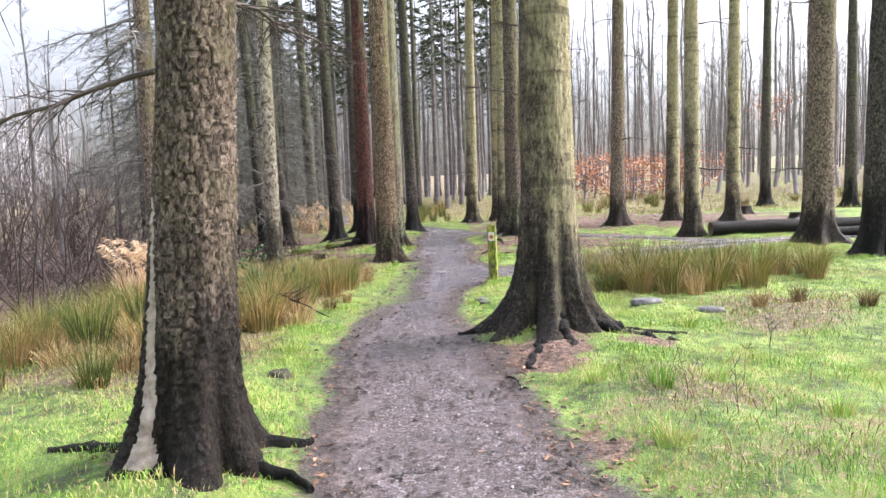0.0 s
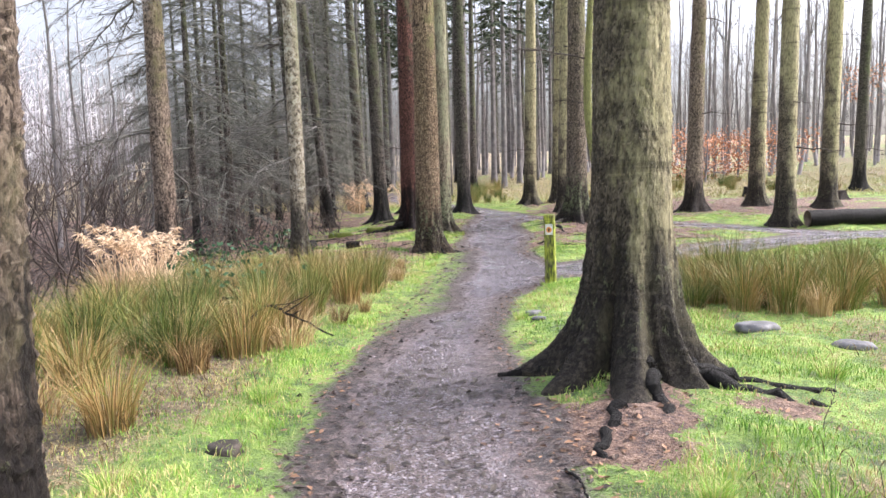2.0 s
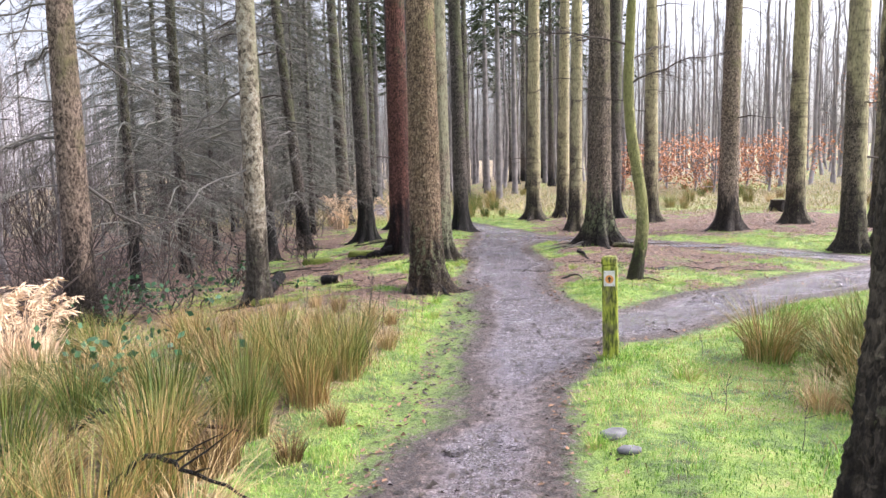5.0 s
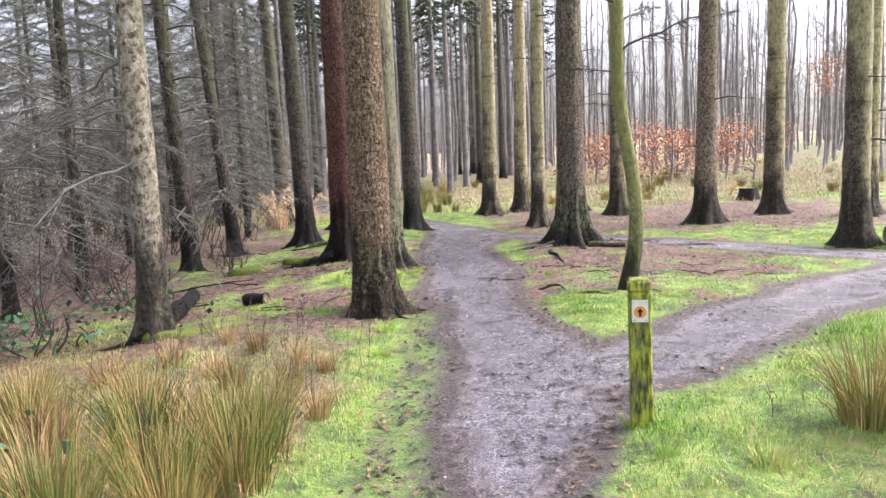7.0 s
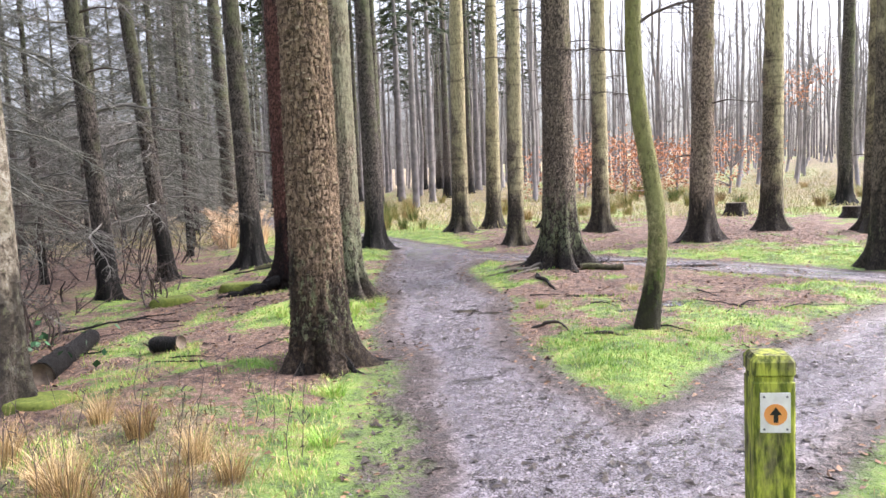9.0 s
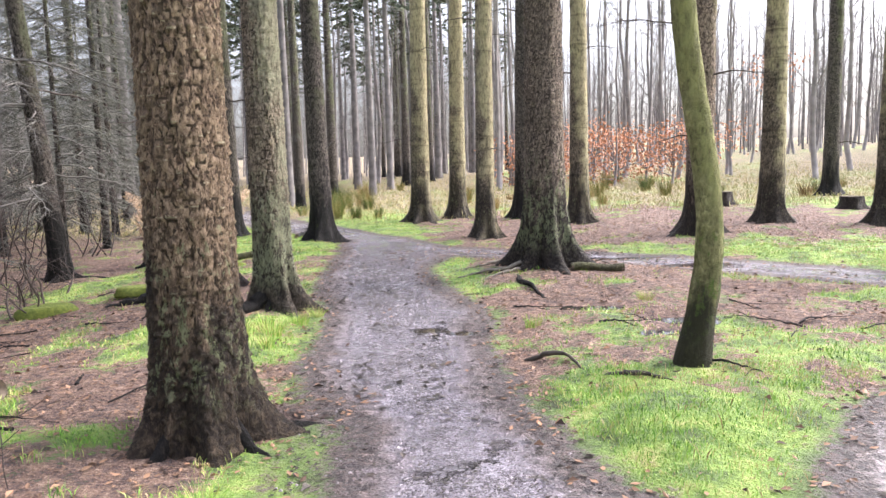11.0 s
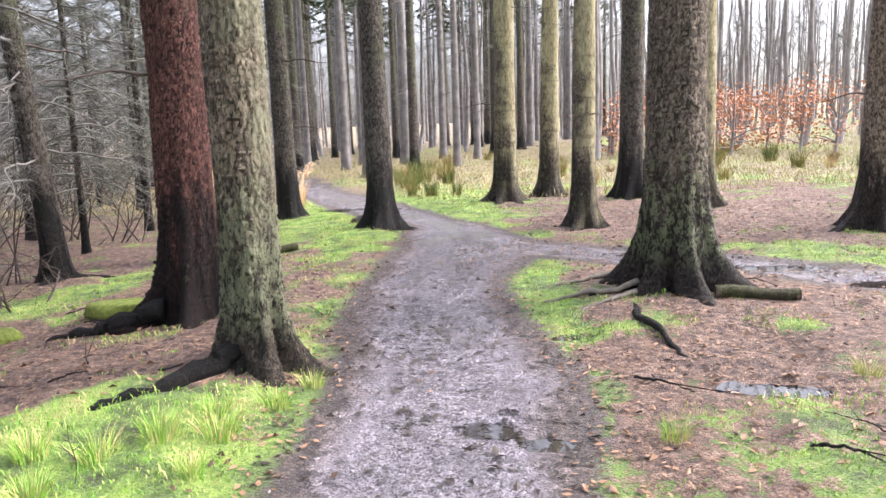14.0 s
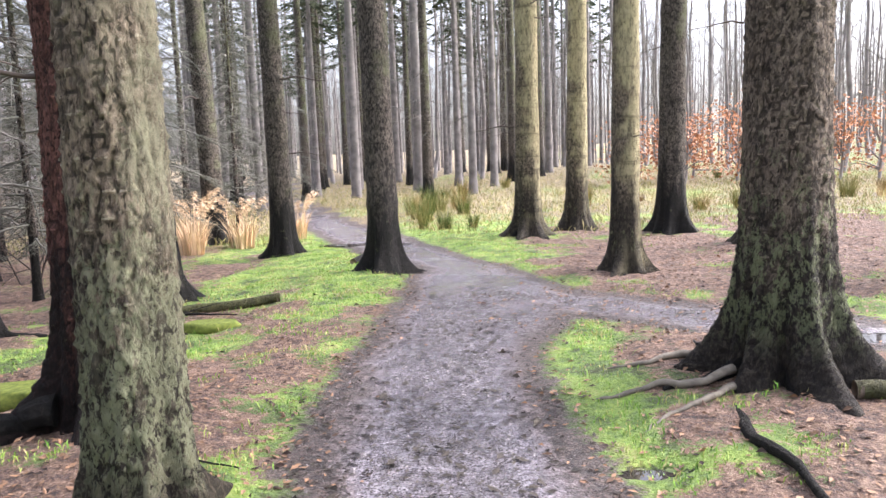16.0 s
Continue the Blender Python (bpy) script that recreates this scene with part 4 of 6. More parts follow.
def bog_spruce(seed, tall, thick):
    """A slim dark spruce whose low boughs droop in fans of fine dead shoots."""
    rng = np.random.default_rng(seed)
    t = thing("spruce_tree", "slim dark spruce in the bog with drooping grey dead boughs", "tree", "spruces in the bog")
    part("trunk", trunk_mesh("trunk", thick, tall, seed, 12, 30, 0.06, 4, (0, 0), 0.0, 0.006), M_bark_dark, t)
    b = Buf()
    for k in range(66):
        z = 0.9 + (tall - 3.0) * (k + rng.uniform()) / 66
        a = k * 2.4 + rng.normal(0, 0.3)
        L = rng.uniform(1.0, 2.3) * (1.1 - 0.6 * z / tall)
        out, lat = np.array([math.cos(a), math.sin(a), 0.0]), np.array([-math.sin(a), math.cos(a), 0.0])
        tt = np.linspace(0, 1, 6)
        lift = rng.uniform(-0.05, 0.3)
        p = np.array([0, 0, z]) + out * (L * tt)[:, None] + np.array([0, 0, 1.0]) * (L * (lift * tt - 0.55 * tt ** 2))[:, None] + rng.normal(0, 0.02, (6, 3))
        b.tube(p, 0.014 * (1 - 0.8 * tt) + 0.002, 4, False)
        n = 18
        s = rng.uniform(0.12, 1.0, n)
        o = np.stack([np.interp(s, tt, p[:, c]) for c in range(3)], -1)
        d = out * rng.uniform(0.2, 0.9, n)[:, None] + lat * (rng.choice((-1.0, 1.0), n) * rng.uniform(0.3, 0.9, n))[:, None]
        d /= np.linalg.norm(d, axis=1)[:, None]
        l2 = (L * rng.uniform(0.16, 0.42, n) * (1.15 - 0.6 * s))[:, None]
        e = o + d * l2 + np.array([0, 0, -0.35]) * l2
        b.spikes(o, e, 0.006)
        for u in (0.35, 0.6, 0.85, 1.0):
            for sg in (-1.0, 1.0):
                q = o + (e - o) * u
                side = np.stack([-d[:, 1], d[:, 0], np.zeros(n)], -1) * sg
                b.spikes(q, q + (d * 0.5 + side * 0.7 + rng.normal(0, 0.25, (n, 3)) + (0, 0, -0.4)) * l2 * 0.34, 0.0045)
    tagged(part("bough_tangle", b.mesh("bough_tangle"), M_spray, t), kind="stuff")
    return t


BOG = [bog_spruce(880 + k, 9.0 + 1.2 * k, 0.06 + 0.012 * k) for k in range(4)]
bog = np.random.default_rng(91)
for x, y in ((-6.9, 14.4), (-8.4, 18.6), (-6.9, 20.6), (-9.2, 22.5), (-7.6, 23.8), (-11.0, 25.0), (-10.2, 28.2), (-12.2, 29.5), (-8.8, 27.0), (-8.0, 16.2), (-10.4, 19.6), (-12.4, 21.6),
             (-13.6, 26.0), (-14.8, 30.5), (-12.8, 34.0), (-10.6, 32.0), (-16.8, 27.6), (-9.4, 36.0), (-11.8, 38.5), (-14.6, 37.0), (-17.6, 34.5), (-6.6, 12.2), (-18.6, 40.0), (-13.2, 42.0), (-8.6, 31.0)):
    plant(BOG[int(bog.integers(4))], x, y, float(bog.uniform(0.85, 1.2)), float(bog.uniform(0, 360)))

# far edge of the wood
edge_rng = np.random.default_rng(5)
fw = Buf()
for _ in range(620):
    x, y = edge_rng.uniform(-90, 110), edge_rng.uniform(88, 125)
    z0 = ground_at(x, y) - 0.3
    tt = np.linspace(0, 1, 4)
    top = edge_rng.uniform(11, 19)
    p = np.stack([x + np.cumsum(edge_rng.normal(0, 0.12, 4)), y + 0 * tt, z0 + top * tt], -1)
    fw.tube(p, edge_rng.uniform(0.09, 0.19) * (1 - 0.85 * tt), 4, False)
    for _ in range(9):
        s = edge_rng.uniform(0.25, 0.95)
        o = np.array([np.interp(s, tt, p[:, c]) for c in range(3)])
        d = np.array([edge_rng.normal(0, 0.7), edge_rng.normal(0, 0.4), edge_rng.uniform(0.6, 1.5)]) * edge_rng.uniform(0.8, 2.2)
        fw.tube(np.stack([o, o + d * 0.6, o + d]), [0.045, 0.03, 0.01], 3, False)
tagged(part("far_wood", fw.mesh("far_wood"), M_bark_beech), "distant edge of a leafless grey wood", "wood", "", "stuff")

# a wooded slope beyond the bog, pale mist painted into its twig colour
M_painted_mist = plain("misty_twigs", (0.34, 0.33, 0.345), (0.56, 0.55, 0.57), 0.6, 0.9)
mw = Buf()
for _ in range(900):
    y = edge_rng.uniform(14, 92)
    x = -edge_rng.uniform(46, 88) - 0.15 * y
    z0 = ground_at(x, y) - 0.3
    top = edge_rng.uniform(8, 17) * (0.7 + 0.006 * y)
    tt = np.linspace(0, 1, 4)
    p = np.stack([x + np.cumsum(edge_rng.normal(0, 0.15, 4)), y + np.cumsum(edge_rng.normal(0, 0.15, 4)), z0 + top * tt], -1)
    mw.tube(p, edge_rng.uniform(0.08, 0.17) * (1 - 0.85 * tt), 4, False)
    sv = edge_rng.uniform(0.1, 0.97, 20)
    o = np.stack([np.interp(sv, tt, p[:, c]) for c in range(3)], -1)
    d = np.stack([edge_rng.normal(0, 0.8, 20), edge_rng.normal(0, 0.8, 20), edge_rng.uniform(0.3, 1.4, 20)], -1) * edge_rng.uniform(0.7, 2.0, 20)[:, None]
    mw.spikes(o, o + d, 0.07)
tagged(part("far_wood", mw.mesh("far_wood"), M_painted_mist), "leafless wood beyond the bog, pale mist painted into its colour", "wood", "", "stuff")


# ---- copper beech ----
def beech(x, y, spots, seed, tall, label):
    rng = np.random.default_rng(seed)
    t = thing("beech_tree", label, "tree", "young copper-leaved beeches")
    t.matrix_world = pose(x, y, ground_at(x, y) - 0.05)
    tb, lb = Buf(), Buf()
    u = np.linspace(0, 1, 8)
    tb.tube(np.stack([0.1 * np.sin(u * 3), 0 * u, u * tall], -1), 0.07 * (1 - 0.85 * u), 7)
    for cx, cy, cz, sx, sz, n in spots:
        tb.tube(np.array([[0, 0, max(0.4, cz * 0.6)], [cx * 0.5, cy * 0.5, cz * 0.9], [cx, cy, cz]]), [0.035, 0.02, 0.008], 4, False)
        g = rng.normal(size=(n, 3)) * (sx, sx * 0.6, sz) + (cx, cy, cz)
        a, b = rng.normal(size=(n, 3)), rng.normal(size=(n, 3))
        a /= np.linalg.norm(a, axis=1)[:, None]
        b = np.cross(a, b)
        b /= np.linalg.norm(b, axis=1)[:, None]
        s = rng.uniform(0.05, 0.095, n)[:, None]
        lb.put(np.stack([g - a * s, g + b * s * 0.6, g + a * s, g - b * s * 0.6], 1), np.arange(n * 4).reshape(-1, 4))
    part("trunk", tb.mesh("trunk"), M_bark_beech, t)
    tagged(part("leaves", lb.mesh("leaves", False), M_copper, t, "withered copper leaves"), kind="stuff")


for k in range(10):
    rr = np.random.default_rng(820 + k)
    beech(3.6 + k * 1.0 + rr.uniform(-0.3, 0.3), 43.0 + rr.uniform(-2, 4), [(rr.normal(0, 0.7), rr.normal(0, 0.5), rr.uniform(0.4, 2.7), 0.55, 0.35, 48) for _ in range(12)], 830 + k, 4.0, "young beech still holding withered copper leaves")
beech(18.6, 48.0, [(rr.normal(0, 1.0), rr.normal(0, 0.5), rr.uniform(4.6, 6.4), 0.5, 0.3, 70) for _ in range(7)], 850, 7.0, "taller beech with a copper-leaved upper crown")


# ---- grass and rush ----
M_clear = blades("clearing_grass", (0.2, (0.16, 0.20, 0.05)), (0.42, (0.36, 0.37, 0.12)), (0.7, (0.54, 0.45, 0.22)), (0.95, (0.40, 0.29, 0.15)))


def blade_field(name, x, y, tall, wide, material, label, category, lean=0.5, seed=0):
    """Short bent blades, each a kite of two triangles folded at mid-height."""
    rng = np.random.default_rng(seed)
    n = len(x)
    z = height(x, y)
    a = rng.uniform(0, 2 * np.pi, n)
    d = rng.uniform(0, 2 * np.pi, n)
    wx, wy = np.cos(a) * wide, np.sin(a) * wide
    bx, by = np.cos(d) * tall * lean * rng.uniform(0.2, 1, n), np.sin(d) * tall * lean * rng.uniform(0.2, 1, n)
    root = np.stack([x, y, z - 0.01], -1)
    m1 = np.stack([x + wx + bx * 0.35, y + wy + by * 0.35, z + tall * 0.55], -1)
    m2 = np.stack([x - wx + bx * 0.35, y - wy + by * 0.35, z + tall * 0.55], -1)
    tip = np.stack([x + bx, y + by, z + tall * (1 - 0.35 * lean * rng.uniform(0, 1, n))], -1)
    b = Buf()
    k = np.arange(n)[:, None] * 4
    b.put(np.stack([root, m1, m2, tip], 1), None, np.concatenate([k + [0, 1, 2], k + [1, 3, 2]]))
    return tagged(part(name, b.mesh(name, False), material), label, category, "", "stuff")


def scatter(n, box, seed, keep):
    rng = np.random.default_rng(seed)
    x, y = rng.uniform(box[0], box[1], n), rng.uniform(box[2], box[3], n)
    ok = rng.uniform(size=n) < keep(x, y)
    return x[ok], y[ok]


def turf_keep(x, y):
    P, L, S, W = zones(x, y)
    d = path_depth(x, y)
    near = 1.0 / (1.0 + (np.maximum(-d, 0) / 3.2) ** 2)
    tuft = 0.35 + 0.65 * smooth(fractal(x, y, 2.6, 55), 0.35, 0.6)
    return smooth(-d + 0.25 * (fractal(x, y, 3.0, 66) - 0.5), 0.02, 0.22) * (1 - P) * smooth(fractal(x, y, 2.4, 58) + 0.6 * (fractal(x, y, 7.0, 59) - 0.5) - L, -0.12, 0.12) * (1 - 0.6 * S) * near * tuft


gx, gy = scatter(760000, (-6, 8, -3.2, 12), 1, turf_keep)
gh = 0.012 + 0.045 * np.random.default_rng(2).uniform(size=len(gx)) ** 3 + 0.045 * smooth(fractal(gx, gy, 2.0, 12), 0.45, 0.75)
blade_field("turf", gx, gy, gh, 0.0026, M_grass, "short bright green mossy turf beside the footpath", "grass", 0.8, 3)
gx, gy = scatter(420000, (-9, 12, 12, 30), 4, lambda x, y: turf_keep(x, y) * (1 - 0.6 * smooth(y, 18, 28)))
gh = 0.015 + 0.05 * np.random.default_rng(5).uniform(size=len(gx)) ** 2.5
blade_field("turf", gx, gy, gh, 0.004, M_grass, "short green turf in patches under the trees", "grass", 0.8, 6)


def straw_keep(x, y):
    P, L, S, W = zones(x, y)
    return smooth(-path_depth(x, y), 0.12, 0.4) * (0.08 + smooth(S, 0.25, 0.6)) * (1 - smooth(L, 0.4, 0.7))


gx, gy = scatter(60000, (-6.5, 8, -3, 12), 7, straw_keep)
gh = 0.03 + 0.14 * np.random.default_rng(8).uniform(size=len(gx)) ** 2.2
blade_field("dry_grass", gx, gy, gh, 0.0032, M_straw, "withered straw-coloured grass on the boggy verge", "grass", 1.2, 9)
gx, gy = scatter(90000, (-14, 26, 26, 62), 10, lambda x, y: smooth(-path_depth(x, y), 0.2, 0.6) * (1 - 0.7 * smooth(y, 36, 60)))
gh = 0.05 + 0.22 * np.random.default_rng(11).uniform(size=len(gx)) ** 3
blade_field("dry_grass", gx, gy, gh, 0.010, M_clear, "rough yellow-green grass of the clearing", "grass", 1.0, 12)


def tuft_mesh(name, n, tall, seed, spread_r=0.13, lean=0.35, wide=0.0048, curl=0.0):
    rng = np.random.default_rng(seed)
    b = Buf()
    k = 5
    t = np.linspace(0, 1, k)
    for _ in range(n):
        a, r0 = rng.uniform(0, 6.28), spread_r * math.sqrt(rng.uniform())
        L = tall * rng.uniform(0.55, 1.05)
        out = lean * rng.uniform(0.1, 1.1)
        o = np.array([math.cos(a), math.sin(a)])
        side = np.array([-o[1], o[0]])
        reach = r0 + L * out * t ** 1.8
        z = L * (t - 0.30 * out * t ** 2.5 - curl * rng.uniform(0, 1) * t ** 5)
        sway = rng.normal(0, 0.05) * L * t ** 2
        c = np.stack([o[0] * reach + side[0] * sway, o[1] * reach + side[1] * sway, z - 0.02], -1)
        w = wide * (1 - 0.85 * t)
        f = rng.uniform(0, 6.28)
        wd = np.array([math.cos(f), math.sin(f), 0])
        V = np.concatenate([c + wd * w[:, None], c - wd * w[:, None]])
        q = [(i, i + 1, k + i + 1, k + i) for i in range(k - 1)]
        b.put(V, q)
    return b.mesh(name, False)


RUSH = [tuft_mesh("blade_tuft", 250, 0.74, 900 + k, 0.17, (0.4, 0.65, 0.5, 0.85)[k], 0.0042) for k in range(4)]
STRAW = [tuft_mesh("blade_tuft", 200, 0.6, 910 + k, 0.15, 0.6, 0.0045, 0.2) for k in range(3)]
SKIRT = [tuft_mesh("blade_tuft", 220, 0.5, 940 + k, 0.2, 1.0, 0.004, 0.3) for k in range(2)]
LOW = [tuft_mesh("withered_skirt", 70, 0.42, 945 + k, 0.19, 1.0, 0.0042, 0.3) for k in range(2)]
FERN = [tuft_mesh("blade_tuft", 150, 0.68, 920 + k, 0.16, 0.42, 0.010, 0.35) for k in range(2)]
GREEN = [tuft_mesh("blade_tuft", 120, 0.2, 930 + k, 0.09, 0.7, 0.003) for k in range(2)]


def plume_mesh(name, seed):
    """Tall stems with feathery heads that nod over."""
    rng = np.random.default_rng(seed)
    b = Buf()
    for _ in range(11):
        a, L = rng.uniform(0, 6.28), rng.uniform(0.72, 1.02)
        o = np.array([math.cos(a), math.sin(a), 0.0])
        t = np.linspace(0, 1, 9)
        c = o * (0.1 + 0.1 * t + 0.22 * np.maximum(t - 0.6, 0) ** 1.2 * 2.2)[:, None] + np.array([0, 0, 1.0]) * (L * (t - 0.75 * np.maximum(t - 0.7, 0) ** 1.3))[:, None]
        b.tube(c, 0.004 * (1 - 0.6 * t), 4, False)
        n = 70
        s = rng.uniform(0.62, 1.0, n)
        p = np.stack([np.interp(s, t, c[:, k]) for k in range(3)], -1)
        d = rng.normal(size=(n, 3)) * (0.6, 0.6, 0.35) + o * 0.5 + (0, 0, -0.25)
        d *= (rng.uniform(0.04, 0.10, n) / np.linalg.norm(d, axis=1))[:, None]
        w = np.cross(d, rng.normal(size=(n, 3)))
        w *= (0.005 / np.linalg.norm(w, axis=1))[:, None]
        b.put(np.stack([p, p + d * 0.5 + w, p + d, p + d * 0.5 - w], 1), np.arange(n * 4).reshape(-1, 4))
    return b.mesh(name, False)


PLUME = [plume_mesh("plume", 960 + k) for k in range(2)]


def tussock(meshes, material, name, x, y, s, label, category, group, rng):
    ob = thing(name, label, category, group)
    tagged(part("blade_tuft", meshes[int(rng.integers(len(meshes)))], material, ob), kind="stuff")
    if name == "rush_tussock":
        skirt = part("withered_skirt", LOW[int(rng.integers(2))], M_straw, ob, "brown withered stems round the base")
        skirt.matrix_local = Matrix.Rotation(rng.uniform(0, 6.28), 4, "Z")
        tagged(skirt, kind="stuff")
    if name == "dead_fern":
        tagged(part("plume", PLUME[int(rng.integers(2))], M_fern, ob, "drooping feathery buff plumes"), kind="stuff")
    ob.matrix_world = pose(x, y, ground_at(x, y), 0, 0, rng.uniform(0, 360)) @ Matrix.Diagonal((s * rng.uniform(0.9, 1.25), s * rng.uniform(0.9, 1.25), s, 1))
    return ob


tr = np.random.default_rng(33)
RUSH_LABEL = "green and straw-coloured rush tussock on damp ground"
for x, y, s in ((2.5, 6.0, 0.65), (2.75, 6.3, 0.8), (2.95, 5.8, 0.85), (3.05, 6.1, 1.05), (3.35, 5.8, 0.95), (3.6, 6.3, 1.0), (3.9, 6.0, 1.0), (4.2, 6.6, 1.0), (4.5, 6.2, 0.9),
                (4.8, 7.0, 0.95), (5.2, 7.4, 0.9), (5.6, 7.2, 0.85), (2.7, 6.9, 0.8), (2.95, 7.1, 1.0), (3.2, 7.3, 1.0), (2.55, 7.7, 0.7), (3.7, 7.6, 0.9), (4.3, 8.0, 0.85), (5.0, 8.6, 0.8), (6.1, 8.2, 0.7),
                (-3.3, 2.3, 0.95), (-2.7, 2.6, 1.0), (-2.2, 2.7, 0.95), (-1.85, 3.4, 0.95), (-1.45, 3.75, 0.9), (-1.5, 4.3, 0.85), (-1.75, 4.8, 0.9), (-1.45, 5.3, 0.8), (-1.25, 5.9, 0.8), (-1.2, 6.5, 0.85),
                (-2.1, 5.5, 1.0), (-1.75, 5.9, 0.95), (-1.5, 6.25, 0.85), (-1.25, 6.95, 0.85), (-1.5, 7.1, 0.75), (-1.9, 6.9, 0.8), (-2.8, 3.6, 1.0), (-2.4, 4.4, 0.95), (-3.2, 4.6, 0.9), (-3.1, 3.1, 1.0), (-2.2, 3.5, 0.9), (-2.7, 5.4, 0.85), (-3.8, 3.4, 0.9), (-4.2, 2.4, 0.9), (-1.9, 1.3, 0.6), (-2.7, 1.2, 0.7)):
    tussock(RUSH, M_rush, "rush_tussock", x, y, s, RUSH_LABEL, "rushes", "rush tussocks", tr)
for x, y, s in ((-1.5, 6.6, 0.8), (-2.2, 6.4, 0.9), (-1.9, 7.4, 0.8), (-2.5, 7.0, 0.85), (-1.35, 4.7, 0.8), (-2.0, 4.0, 0.8), (-1.6, 3.2, 0.75), (-2.9, 6.3, 0.9), (-2.6, 8.0, 0.7), (-1.4, 7.8, 0.6), (-1.5, 8.3, 0.55), (-1.9, 8.2, 0.6), (-2.2, 8.6, 0.6), (-1.6, 8.9, 0.5), (-2.7, 8.9, 0.6), (-2.1, 9.3, 0.5), (-3.0, 8.4, 0.65), (-1.3, 8.6, 0.4), (-2.5, 9.6, 0.45), (-3.2, 7.6, 0.8), (-1.1, 7.6, 0.5), (-3.6, 6.9, 0.8), (-0.95, 5.6, 0.4), (-1.0, 4.9, 0.45), (-3.5, 5.2, 0.9), (2.9, 6.5, 0.9), (3.6, 5.6, 0.7), (4.6, 4.9, 0.5), (4.0, 4.4, 0.45), (5.1, 4.3, 0.5), (2.75, 7.4, 0.95)):
    tussock(STRAW, M_straw, "straw_tussock", x, y, s, "tussock of withered straw-coloured grass leaning over", "grass tussock", "straw tussocks", tr)
for x, y, s in ((-4.25, 6.15, 1.2), (-4.0, 6.3, 1.2), (-3.75, 6.2, 1.1), (-7.2, 25.5, 1.4), (-7.8, 26.8, 1.5), (-6.6, 26.6, 1.4), (-6.0, 28.4, 1.3), (-4.6, 7.4, 0.7)):
    tussock(FERN, M_fern, "dead_fern", x, y, s, "clump of pale buff withered fern fronds", "dead fern", "withered fern clumps", tr)
# a denser growth of rush and its brown skirts
for k in range(64):
    if k < 44:
        x, y = tr.uniform(-4.6, -1.0), tr.uniform(1.6, 7.6)
    else:
        x, y = tr.uniform(2.2, 5.6), tr.uniform(5.6, 8.2)
    if path_depth(np.array([x]), np.array([y]))[0] > -0.55 or (k >= 44 and y < 5.2 + 0.25 * x):
        continue
    if k % 2:
        tussock(RUSH, M_rush, "rush_tussock", x, y, tr.uniform(0.6, 0.9), RUSH_LABEL, "rushes", "rush tussocks", tr)
    else:
        tussock(SKIRT, M_straw, "straw_tussock", x, y, tr.uniform(0.6, 1.0), "low brown skirt of withered rush stems", "grass tussock", "straw tussocks", tr)
for x, y, s in ((-3.3, 33.5, 1.1), (-2.8, 34.5, 1.2), (-3.6, 31.5, 1.1), (-2.3, 27.4, 0.75), (-1.7, 27.6, 0.6), (-2.9, 28.2, 0.7), (-2.4, 32.0, 1.0), (-3.2, 30.2, 1.0), (-4.2, 34.0, 1.2), (-4.0, 36.0, 1.3)):
    tussock(RUSH, M_rush, "rush_tussock", x, y, s, "rush tussock in the grassy bend of the footpath", "rushes", "rush tussocks", tr)
for k in range(44):
    x, y = tr.uniform(-6, 20), tr.uniform(29, 46)
    if path_depth(np.array([x]), np.array([y]))[0] < -0.5:
        tussock(RUSH if k % 3 else STRAW, M_rush if k % 3 else M_straw, "rush_tussock" if k % 3 else "straw_tussock", x, y, tr.uniform(0.6, 1.1), "rush tussock out in the rough clearing" if k % 3 else "straw tussock out in the rough clearing", "rushes" if k % 3 else "grass tussock", "tussocks of the clearing", tr)
for x, y, s in ((2.35, 1.3, 1.0), (2.8, 1.6, 0.8), (3.3, 0.7, 0.9), (2.2, 0.2, 0.9), (1.9, 1.4, 0.7), (3.0, 3.4, 1.0), (-0.9, 1.2, 0.9), (-0.75, 2.6, 0.8), (1.0, 7.0, 0.6), (0.9, 7.55, 0.5), (0.75, 5.4, 0.7), (1.5, 6.9, 0.9), (-1.1, 10.2, 0.8), (-1.35, 13.7, 0.8), (-1.5, 13.3, 0.9), (-1.6, 13.5, 0.8), (-1.75, 13.2, 0.9), (-1.95, 13.0, 0.9), (-2.2, 12.9, 0.8), (-1.45, 12.9, 0.7), (-2.0, 12.6, 0.8), (-1.25, 14.05, 0.7), (0.7, 13.4, 0.7), (1.9, 14.2, 0.6), (-0.95, 9.2, 0.7)):
    tussock(GREEN, M_grass, "grass_tuft", x, y, s, "small tuft of longer green grass", "grass tuft", "green grass tufts", tr)


